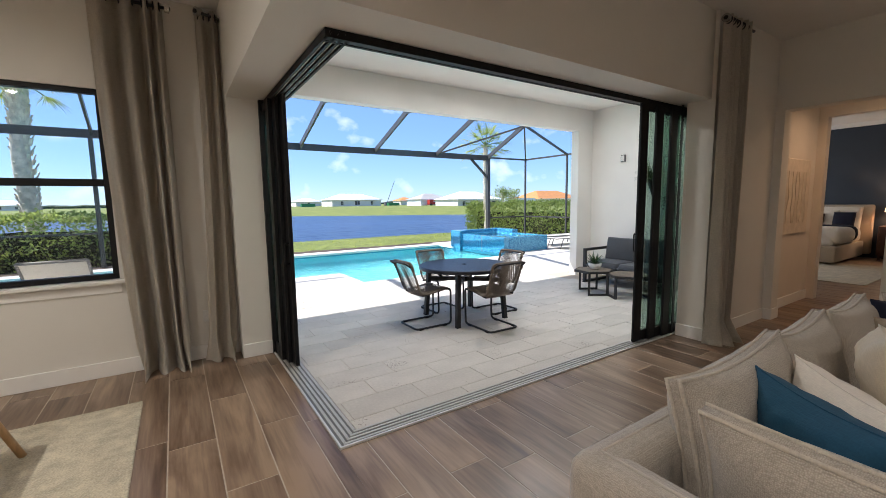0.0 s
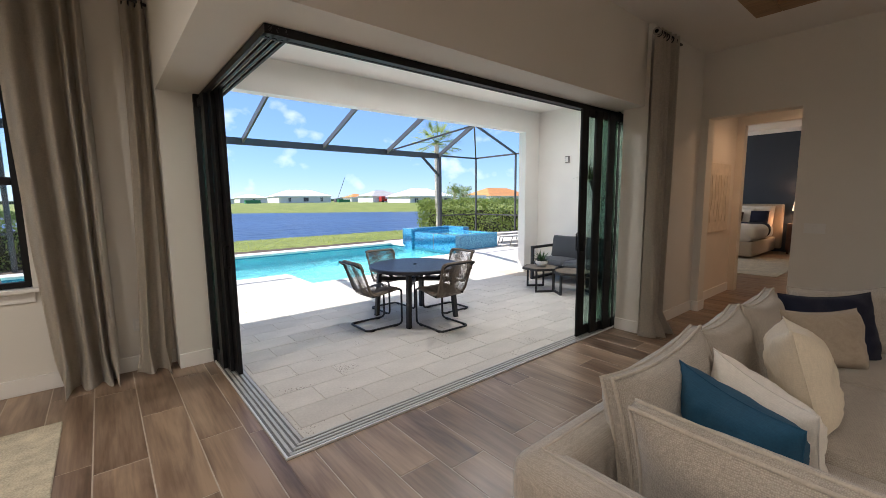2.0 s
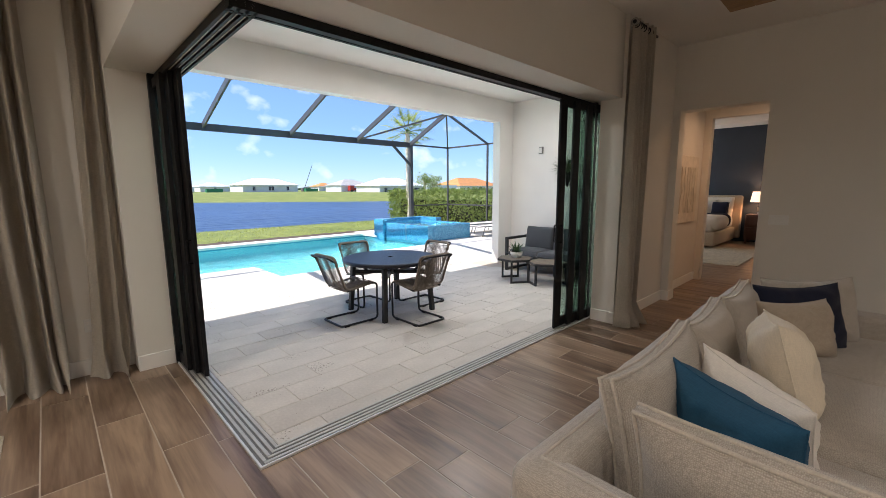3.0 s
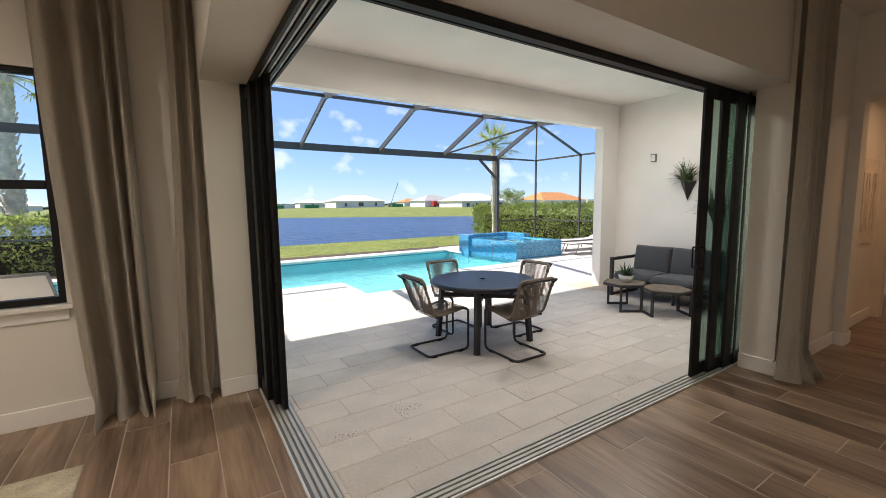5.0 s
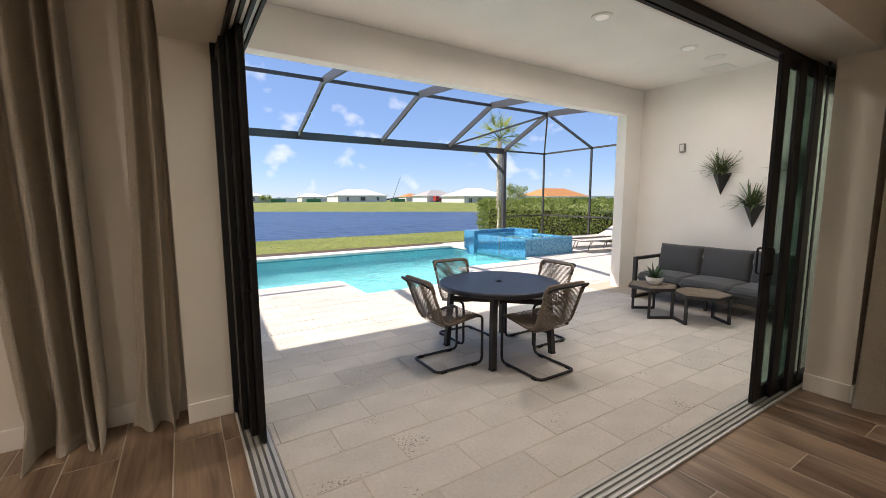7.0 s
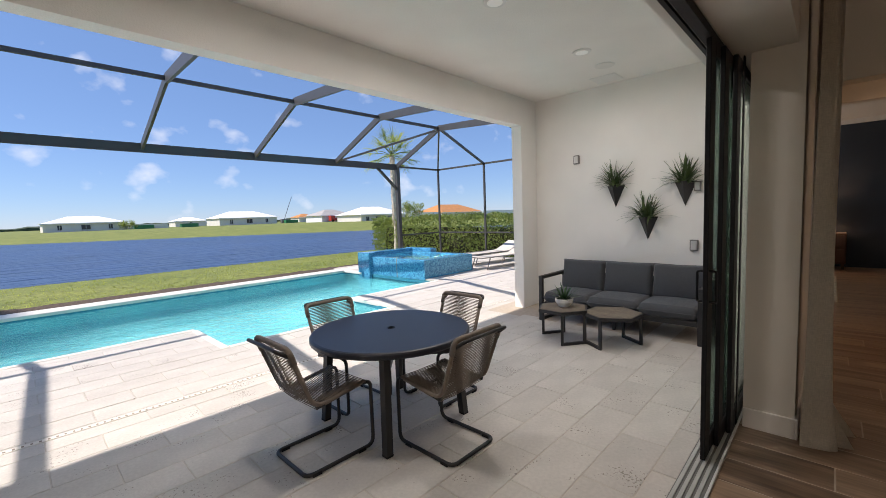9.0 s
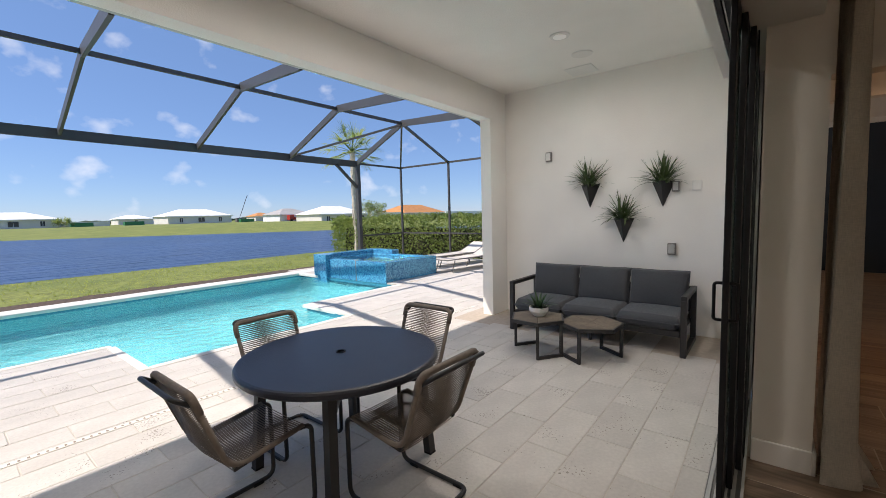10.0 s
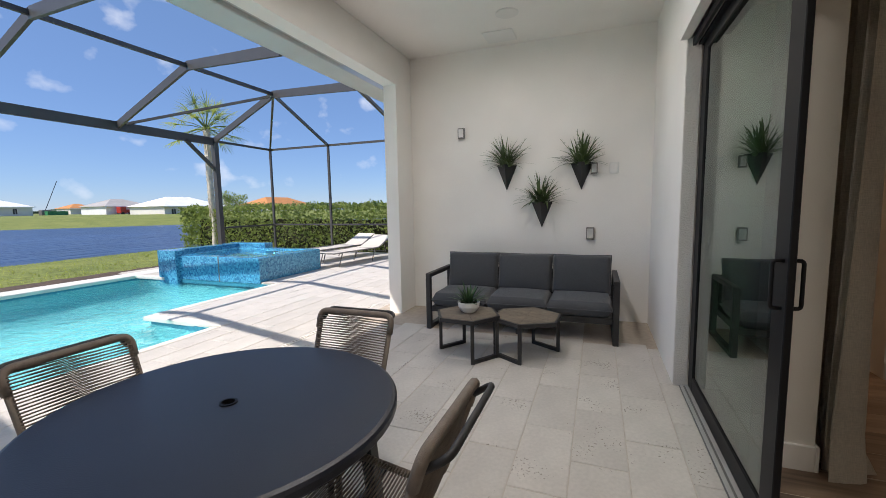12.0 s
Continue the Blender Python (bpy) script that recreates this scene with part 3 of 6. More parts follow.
# baseboards
bm = boxes((-4.0, 0.63, 4.642, 4.66, 0, 0.135), (0.63, 0.9, 4.412, 4.43, 0, 0.135), (4.692, 4.71, 2.13, 2.4, 0, 0.135), (4.692, 6.2, 2.112, 2.13, 0, 0.135),
           (6.182, 6.2, 2.022, 2.112, 0, 0.135), (6.2, 6.4, 2.022, 2.04, 0, 0.135), (6.4, 7.95, 2.182, 2.2, 0, 0.135), (6.182, 6.2, -4.0, 1.13, 0, 0.135), bevel=0.004)
single("baseboard", bm, M_TRIM, "white painted baseboard", "baseboard", kind="structure")
bm = boxes((-2.16, -0.24, 4.6, 4.72, 0.825, 0.855), (-2.12, -0.27, 4.645, 4.66, 0.74, 0.825), bevel=0.004)
single("trim", bm, M_TRIM, "white window sill and apron", "trim", kind="structure")
T = [(1.0, 5.15, 1.16, 1.36), (4.95, 5.15, -3.6, 1.16), (1.0, 4.95, -3.8, -3.6), (1.0, 1.2, -3.6, 1.16)]
for x0, x1, y0, y1 in T:
    single("ceiling_beam", boxes((x0, x1, y0, y1, 3.2, CEIL), bevel=0.006), M_BEAMW, "brown oak beam on the ceiling", "beam", kind="structure")

# floor slabs under planks and pavers
floor = single("floor", boxes((-4.2, 0.903, -4.2, 4.66, -0.2, 0.0004), (0.903, 6.4, -4.2, 2.418, -0.2, 0.0004), (6.4, 14.6, -2.0, 5.9, -0.2, 0.0004)), M_GROUT, "wood-look plank tile floor with pale grout", "floor", kind="structure")
patio = single("patio", boxes((1.05, 7.3, 2.56, 5.86, -0.2, -0.0035)), M_JOINT, "pale shell-stone paver patio", "patio", kind="structure")


# window
def window(x0, x1, z0, z1, y):
    w = thing("window_1", "black aluminium single-hung window with a deep white sill", "window", kind="structure")
    zm = 1.695
    part("window_frame", boxes((x0, x1, y, y + 0.07, z0, z0 + 0.045), (x0, x1, y, y + 0.07, z1 - 0.04, z1), (x0, x0 + 0.045, y, y + 0.07, z0 + 0.045, z1 - 0.04), (x1 - 0.045, x1, y, y + 0.07, z0 + 0.045, z1 - 0.04), bevel=0.003), M_BLACK, w)
    part("meeting_rail", boxes((x0 + 0.045, x1 - 0.045, y - 0.01, y + 0.05, zm - 0.03, zm + 0.03), bevel=0.003), M_BLACK, w)
    for a, b in ((z0 + 0.045, zm - 0.03), (zm + 0.03, z1 - 0.04)):
        p = part("pane", boxes((x0 + 0.045, x1 - 0.045, y + 0.03, y + 0.036, a, b)), M_PANE, w)
        p.visible_shadow = False
    return w


window(-2.1, -0.28, 0.86, 2.47, 4.68)


# sliding doors: head, sill track, stacked panels
def slider_frame(name, along, at, lo, hi, head):
    """Head and jamb frame of one side of the corner sliding door. along: 'x' or 'y'; head: the edges of its rails."""
    def bx(a0, a1, c0, c1, z0, z1):
        return (a0, a1, c0, c1, z0, z1) if along == "x" else (c0, c1, a0, a1, z0, z1)
    d = thing(name, "black aluminium multi-slide corner door, panels stacked open", "sliding door", kind="structure")
    part("head", boxes(bx(lo, hi, head[0], head[-1], 2.466, 2.474)), M_BLACK, d)
    for c0, c1 in zip(head[0::2], head[1::2]):
        part("head_rail", boxes(bx(lo, hi, c0, c1, 2.425, 2.466)), M_BLACK, d)
    for c0, c1 in zip(head[1::2], head[2::2]):
        part("head_liner", boxes(bx(lo, hi, c0 + 0.004, c1 - 0.004, 2.438, 2.466)), M_WHITEP, d, "pale nylon guide strip")
    low = at - 0.012
    part("sill", boxes(bx(lo - (0.044 if along == "x" else -0.083), hi, low, low + 0.162, -0.03, 0.002)), M_TRACKD, d, "grey sill channel")
    for k in range(5):
        first, o = (0.903 if along == "x" else 2.4181 + (0.0135 if k == 0 else 0.024)) + 0.034 * k, low + 0.034 * k
        part("sill_rail", boxes(bx(first, hi, o, o + (0.013 if k == 0 else 0.02), 0.002, 0.017 if k == 0 else 0.009), bevel=0.0015), M_RAIL if k == 0 else M_TRACK, d, "silver aluminium sill rail")
    return d


door_s = slider_frame("door_1", "x", 2.43, 0.947, 5.62, (2.497, 2.55, 2.564, 2.585))
door_w = slider_frame("door_2", "y", 0.915, 2.497, 5.5, (0.947, 0.966, 0.99, 1.008, 1.032, 1.05, 1.074, 1.09))
part("jamb", boxes((4.672, 4.708, 2.428, 2.436, 0, 2.46)), M_BLACK, door_s)
part("jamb", boxes((0.9, 0.945, 4.385, 4.43, 0, 2.47)), M_BLACK, door_w)


def door_panel(along, a0, a1, c, handle_at=None, inner=False):
    """One glazed sliding panel with its stiles, rails and pull handle."""
    def bx(p0, p1, q0, q1, z0, z1):
        return (p0, p1, q0, q1, z0, z1) if along == "x" else (q0, q1, p0, p1, z0, z1)
    t = thing("sliding_panel", "black framed glass sliding door panel, slid open", "door panel", group="sliding door panels")
    c1, s = c + (0.026 if along == "x" else 0.033), 0.125 if along == "x" or handle_at is None else 0.22
    part("stile", boxes(bx(a0, a0 + s, c, c1, 0.015, 2.43), bevel=0.003), M_BLACK, t)
    part("stile", boxes(bx(a1 - s, a1, c, c1, 0.015, 2.43), bevel=0.003), M_BLACK, t)
    part("rail", boxes(bx(a0 + s, a1 - s, c, c1, 0.015, 0.12), bevel=0.003), M_BLACK, t)
    part("rail", boxes(bx(a0 + s, a1 - s, c, c1, 2.36, 2.43), bevel=0.003), M_BLACK, t)
    g = part("glass", boxes(bx(a0 + s, a1 - s, c + 0.01, c + 0.017, 0.12, 2.36)), M_GLASS, t, "green-tinted reflective glass")
    g.visible_shadow = False
    if handle_at is not None:
        for off in ((c1, c1 + 0.035), (c - 0.035, c))[0 if along == "x" else 1:]:
            lo, hi = off
            o = hi if lo == c1 else lo
            h = bmesh.new()
            ends = [(handle_at, lo if lo == c1 else hi, 0.96), (handle_at, o, 0.96), (handle_at, o, 1.14), (handle_at, lo if lo == c1 else hi, 1.14)]
            pts = [p if along == "x" else (p[1], p[0], p[2]) for p in ends]
            tube(h, rounded(pts, 0.015), 0.0075, 8)
            part("pull_handle", h, M_BLACK, t, smooth=True)
    return t


door_panel("x", 4.06, 5.6, 2.496, 4.098)
door_panel("x", 4.28, 5.6, 2.467)
door_panel("x", 4.5, 5.6, 2.438)
door_panel("y", 3.88, 5.5, 0.997, 3.92)
door_panel("y", 4.0, 5.5, 0.961)
door_panel("y", 4.11, 5.5, 0.925)

# unseen window, added so that light reaches the bed
bw = thing("window_bedroom", "added unseen bedroom window, white framed, to let light in", "window", kind="structure")
part("frame", boxes((10.2, 13.6, 5.86, 5.93, 0.5, 0.56), (10.2, 13.6, 5.86, 5.93, 2.24, 2.3), (10.2, 10.26, 5.86, 5.93, 0.56, 2.24), (13.54, 13.6, 5.86, 5.93, 0.56, 2.24), (11.87, 11.93, 5.86, 5.93, 0.56, 2.24)), M_TRIM, bw)
for a0, a1 in ((10.26, 11.87), (11.93, 13.54)):
    part("pane", boxes((a0, a1, 5.89, 5.898, 0.56, 2.24)), M_PANE, bw).visible_shadow = False


# ---- pool, deck and ground ----
WATER = -0.09
POOL = [(-6.0, 8.62), (3.03, 8.62), (3.06, 7.34), (5.7, 7.34), (5.8, 8.62), (8.1, 8.62), (8.1, 12.4), (-6.0, 12.4)]

pool = thing("swimming_pool", "turquoise swimming pool with pale plaster walls", "pool", kind="structure")
bm = bmesh.new()
lo = [bm.verts.new((x, y, -1.35)) for x, y in POOL]
hi = [bm.verts.new((x, y, -0.03)) for x, y in POOL]
for i in range(len(POOL)):
    bm.faces.new((hi[i], hi[(i + 1) % len(POOL)], lo[(i + 1) % len(POOL)], lo[i]))
bm.faces.new(lo)
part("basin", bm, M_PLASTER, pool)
bm = boxes((5.72, 7.9, 8.7, 9.05, -1.35, -0.35), (3.1, 5.66, 7.4, 7.9, -1.35, -0.4), (3.1, 5.66, 7.9, 8.3, -1.35, -0.75))
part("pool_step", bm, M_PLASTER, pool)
bm = bmesh.new()
vs = [bm.verts.new((x, y, WATER)) for x, y in POOL]
bm.faces.new(vs)
wob = single("water", bm, M_WATER, "clear rippled turquoise pool water", "water", kind="structure")
wob.visible_shadow = False
# tile band under the coping
bm = bmesh.new()
for i in range(len(POOL)):
    (ax, ay), (bx_, by) = POOL[i], POOL[(i + 1) % len(POOL)]
    d = Vector((bx_ - ax, by - ay, 0)).normalized()
    nrm = Vector((-d.y, d.x, 0)) * 0.012
    a0, b0 = Vector((ax, ay, 0)) + nrm, Vector((bx_, by, 0)) + nrm
    f = [bm.verts.new((p.x, p.y, z)) for p, z in ((a0, -0.14), (b0, -0.14), (b0, -0.035), (a0, -0.035))]
    bm.faces.new(f)
part("waterline_tile", bm, M_WATERLINE, pool, "band of blue mosaic waterline tile")

# deck slab round the pool
deck = single("deck", boxes((-6.0, 13.05, 5.86, 7.3, -0.3, -0.0035), (-6.0, 3.0, 7.3, 8.6, -0.3, -0.0035), (5.84, 13.05, 7.3, 8.6, -0.3, -0.0035), (8.12, 13.05, 8.6, 13.2, -0.3, -0.0035), (-6.0, -4.0, 4.9, 5.86, -0.3, -0.0035), (-4.0, 0.63, 4.9, 5.86, -0.3, -0.0035), (7.9, 13.05, 6.0, 6.02, -0.3, -0.0042), (-12.0, -6.0, 4.9, 13.2, -0.3, -0.0035)),
              M_JOINT, "pale shell-stone pool deck", "deck", kind="structure")
bm = boxes((-6.0, 3.06, 8.56, 8.66, -0.05, 0.004), (3.0, 3.09, 7.3, 8.56, -0.05, 0.004), (3.09, 5.68, 7.28, 7.38, -0.05, 0.004), (5.72, 5.86, 7.3, 8.66, -0.05, 0.004), (5.86, 8.1, 8.56, 8.68, -0.05, 0.004), bevel=0.006)
single("pool_coping", bm, M_COPING, "bullnosed pale stone pool coping", "coping", kind="structure")
bm = boxes((-6.0, 13.05, 12.36, 12.85, -0.06, 0.004), (8.0, 8.12, 11.5, 12.36, -0.06, 0.004), bevel=0.008)
single("pool_coping_far", bm, M_COPING, "pale stone coping along the far pool edge", "coping", kind="structure")
bm = boxes((-6.0, 7.2, 6.045, 6.095, -0.004, 0.003))
single("deck_drain", bm, M_COPING, "narrow slotted deck drain", "drain", kind="structure")
bm = bmesh.new()
x = -2.0
while x < 7.1:
    box(bm, x, x + 0.014, 6.058, 6.082, 0.002, 0.0042)
    x += 0.045
single("drain_slots", bm, M_SLOT, "dark slots of the deck drain", "drain", kind="structure")


def spa():
    s = thing("spa", "raised hot tub clad in blue glass mosaic, overflowing to the pool", "spa")
    x0, x1, y0, y1, z = 8.1, 9.9, 9.05, 11.45, 0.45
    part("wall", boxes((x0, x0 + 0.22, y0, y1, -0.4, z), (x0 + 0.22, x1, y0, y0 + 0.22, -0.4, z), (x1 - 0.22, x1, y0 + 0.22, y1, -0.4, z), (x0 + 0.22, x1 - 0.22, y1 - 0.22, y1, -0.4, z), bevel=0.008), M_MOSAIC, s)
    part("raised_wall", boxes((x0 - 0.02, x1 + 0.1, y1 - 0.1, y1 + 0.2, -0.4, 0.55), bevel=0.008), M_MOSAIC, s)
    part("pier", boxes((x0 - 0.09, x0 + 0.12, y1 - 0.32, y1 + 0.2, -0.4, 0.555), bevel=0.008), M_MOSAIC, s)
    part("pier", boxes((x1 - 0.1, x1 + 0.16, y1 - 0.9, y1 + 0.2, -0.4, 0.555), bevel=0.008), M_MOSAIC, s)
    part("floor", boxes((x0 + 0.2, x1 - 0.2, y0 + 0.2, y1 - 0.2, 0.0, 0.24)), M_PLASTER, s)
    w = part("water", boxes((x0 + 0.22, x1 - 0.22, y0 + 0.22, y1 - 0.22, 0.41, 0.425)), M_SPAWATER, s)
    w.visible_shadow = False
    part("spillway", boxes((x0 - 0.004, x0 + 0.03, 10.06, 10.085, -0.1, 0.452)), M_GREYMETAL, s, "dark spillway slot")
    return s


spa()


# ---- ground, lake and distance ----
def smooth01(a, b, v):
    u = min(1, max(0, (v - a) / (b - a)))
    return u * u * (3 - 2 * u)


def far_shore(x):
    return 118 - 0.8 * x if x > 0 else 118 - 0.35 * x


def ground_z(x, y):
    near = -0.12 - 1.15 * smooth01(16, 33, y) - 0.25 * smooth01(28, 36, y)
    far = -1.52 + 2.0 * smooth01(far_shore(x) - 6, far_shore(x) + 50, y)
    z = near if y < 50 else max(near, far)
    if -14 < x < 13.2 and y < 13.05:
        z = -1.6
    if -12.3 < x < 13.1 and 12.9 < y < 13.3:
        z = -0.14
    return z


xs = [-900, -500, -300, -200, -140, -100, -75, -55, -40, -28, -20, -15, -12.2] + [-12 + i for i in range(1, 25)] + [12.9, 13.3, 14, 15, 16, 18, 20, 23, 26, 30, 35, 40, 46, 54, 62, 72, 84, 100, 120, 145, 180, 230, 300, 400, 600, 900]
ys = [-120, -40, -15, -5, 0, 4, 8, 11, 12.9, 13.0, 13.3, 13.6, 14, 14.6, 15.3] + [16 + i for i in range(0, 22)] + [39, 42, 46, 52, 58, 64, 70, 76, 82, 88, 94, 100, 106, 112, 118, 124, 130, 138, 146, 156, 168, 180, 200, 230, 280, 360, 480, 700, 1100, 1800]
bm = bmesh.new()
gv = [[bm.verts.new((x, y, ground_z(x, y) + (0.03 * noise.noise((x * 0.7, y * 0.7, 0)) if 14 < y < 40 else 0))) for x in xs] for y in ys]
for j in range(len(ys) - 1):
    for i in range(len(xs) - 1):
        if -12.3 < xs[i] < 12.8 and -5 <= ys[j] < 12.9:
            continue
        bm.faces.new((gv[j][i], gv[j][i + 1], gv[j + 1][i + 1], gv[j + 1][i]))
single("ground", bm, M_GRASS, "green mown grass bank and far meadow", "ground", smooth=True, kind="structure")
bm = bmesh.new()
vs = [bm.verts.new(p) for p in ((-900, 20, -1.3), (160, 20, -1.3), (160, 150, -1.3), (-900, 450, -1.3))]
bm.faces.new(vs)
single("lake", bm, M_LAKE, "wind-rippled dark blue lake", "lake", kind="structure")
bm = bmesh.new()
n = 160
rows = []
for i in range(n + 1):
    x = -12 + 25 * i / n
    rows.append([bm.verts.new((x, 12.84, -0.02)), bm.verts.new((x, 13.45, 0.0 + 0.03 * noise.noise((x * 3, 0, 0)))), bm.verts.new((x, 14.15 + 0.16 * noise.noise((x * 2, 5, 0)), -0.1))])
for i in range(n):
    for k in range(2):
        bm.faces.new((rows[i][k], rows[i + 1][k], rows[i + 1][k + 1], rows[i][k + 1]))
single("mulch_bed", bm, M_MULCH, "dark mulch strip behind the pool coping", "mulch", kind="structure")

# grass blades on the near bank
rng = random.Random(5)
vsl, fsl = [], []
for _ in range(16000):
    x = rng.uniform(-12, 26)
    y = 14.05 + 13 * rng.random() ** 1.6
    z = ground_z(x, y)
    h, w, a = rng.uniform(0.02, 0.06), rng.uniform(0.008, 0.018), rng.uniform(0, math.tau)
    dx, dy = math.cos(a) * w, math.sin(a) * w
    lx, ly = rng.uniform(-0.05, 0.05), rng.uniform(-0.05, 0.05)
    k = len(vsl)
    vsl += [(x - dx, y - dy, z - 0.01), (x + dx, y + dy, z - 0.01), (x + lx, y + ly, z + h)]
    fsl.append((k, k + 1, k + 2))
me = bpy.data.meshes.new("grass")
me.from_pydata(vsl, [], fsl)
me.materials.append(M_BLADE)
tagged(new("grass", me), "short green grass blades on the lake bank", "grass", kind="stuff")


# screen cage
def cage():
    c = thing("screen_cage", "bronze aluminium pool screen enclosure with a mansard roof", "screen enclosure")
    H, R, YH, YR = 3.27, 4.0, 13.2, 10.27
    feet, nodes = [10.9, 8.45, 6.0, 3.53, 1.08, -1.37, -3.8, -6.2], [10.06, 7.93, 5.7, 3.4, 1.1, -1.2, -3.5, -5.8]
    def bar(name, a, b, w, h):
        return part(name, beam(bmesh.new(), a, b, w, h), M_BRONZE, c)
    bar("header_beam", (-8, YH, H - 0.02), (10.95, YH, H - 0.02), 0.07, 0.2)
    bar("eave_bar", (10.95, YH, H), (13, YH, H), 0.05, 0.06)
    bar("eave_bar", (13, YH, H), (13, 6.1, H), 0.05, 0.06)
    bar("ring_bar", (-8, YR, R), (10.06, YR, R), 0.05, 0.07)
    for f, k in zip(feet, nodes):
        bar("strut", (f, YH, H), (k, YR, R), 0.05, 0.15)
        bar("roof_beam", (k, YR, R), (k - 0.1 - 0.113 * (k - 1.1), 7.36, 3.57), 0.05, 0.16)
    bar("hip_rafter", (10.06, YR, R), (13, YH, H), 0.05, 0.07)
    bar("hip_rafter", (10.06, YR, R), (13, 10.95, H), 0.05, 0.07)
    bar("hip_rafter", (8.95, 7.36, 3.57), (13, 8.2, H), 0.05, 0.07)
    bar("roof_brace", (10.06, YR, R - 0.03), (8.6, YH, H + 0.05), 0.05, 0.05)
    bar("post", (10.92, YH, -0.05), (10.92, YH, H), 0.13, 0.13)
    bar("knee_brace", (10.92, YH, 2.45), (10.05, YH, H - 0.08), 0.07, 0.08)
    for p in ((13, YH), (13, 10.95), (13, 8.2)):
        bar("post", (*p, -0.05), (*p, H), 0.06, 0.06)
    bar("chair_rail", (10.92, YH, 0.85), (13, YH, 0.85), 0.05, 0.05)
    bar("chair_rail", (13, YH, 0.85), (13, 6.1, 0.85), 0.05, 0.05)
    bar("chair_rail", (-8, YH, 0.85), (-1.4, YH, 0.85), 0.05, 0.05)
    bar("post", (-1.4, YH, -0.05), (-1.4, YH, H), 0.09, 0.09)
    return c


cage()


# ---- lanai furniture ----
def cantilever_chair(m):
    c = thing("patio_chair", "brown woven cord cantilever chair with a dark tube frame", "chair", m, group="chairs round the patio table")
    w = 0.205
    bm = bmesh.new()
    side = lambda s: [(-0.2, s * w, 0.433), (-0.15, s * w, 0.405), (0.18, s * w, 0.455), (0.245, s * w, 0.44), (0.245, s * w, 0.015), (-0.235, s * w, 0.015)]
    path = side(1)[::1] + side(-1)[::-1]
    tube(bm, rounded(path[1:-1], 0.055, steps=5), 0.0125, 8)
    part("tube_frame", bm, M_FRAME, c, "dark powder-coated steel tube", smooth=True)
    for s in (1, -1):
        bm = tube(bmesh.new(), rounded([(0.2, s * w, 0.458), (-0.16, s * w, 0.404), (-0.3, s * w * 1.06, 0.79)], 0.09, steps=6), 0.0135, 8)
        part("side_rail", bm, M_CORD, c, "cord-wrapped side rail", smooth=True)
    bm = bmesh.new()
    tube(bm, rounded([(-0.27, -w * 1.06, 0.71), (-0.3, -w * 1.08, 0.8), (-0.3, w * 1.08, 0.8), (-0.27, w * 1.06, 0.71)], 0.05), 0.017, 8)
    part("top_rail", bm, M_CORD, c, "cord-wrapped top rail", smooth=True)
    bm = bmesh.new()
    tube(bm, rounded([(-0.295, -w, 0.755), (-0.36, -w, 0.8), (-0.36, w, 0.8), (-0.295, w, 0.755)], 0.035), 0.011, 8)
    part("grab_handle", bm, M_FRAME, c, "bent dark grab handle", smooth=True)
    # cords: across the seat and the back, over one another in pairs
    bm = bmesh.new()
    n = 30
    for i in range(n):
        u = i / (n - 1)
        x, z = 0.19 - u * 0.34, 0.458 - u * 0.05
        sag = -0.012 * math.sin(math.pi * u)
        for o, k in ((0.013, 0.0), (-0.012, 0.004)):
            tube(bm, [(x + k, -w, z + o), (x + k, -w * 0.4, z + o + sag - 0.006), (x - k, w * 0.4, z + o + sag - 0.006), (x - k, w, z + o)], 0.0029, 4)
    for i in range(n):
        u = i / (n - 1)
        x, z = -0.168 - u * 0.117, 0.43 + u * 0.345
        for o, k in ((0.009, 0.0), (-0.009, 0.009)):
            tube(bm, [(x + o, -w * 1.03, z + k), (x + o - 0.012, 0, z), (x + o, w * 1.03, z - k)], 0.0028, 4)
    part("woven_cord", bm, M_CORD, c, "taut brown resin cords", smooth=True)["kind"] = "stuff"
    for gx in (-0.2, 0.12):
        for gy in (-w, w):
            part("glide", boxes((gx, gx + 0.06, gy - 0.014, gy + 0.014, 0.0, 0.02), bevel=0.003), M_BLACK, c)
    return c


chair = cantilever_chair(pose(2.665, 4.38, 0))
copy_thing(chair, pose(3.265, 3.83, 0, 0, 0, 90))
copy_thing(chair, pose(3.225, 4.87, 0, 0, 0, -90))
copy_thing(chair, pose(3.795, 4.38, 0, 0, 0, 180))


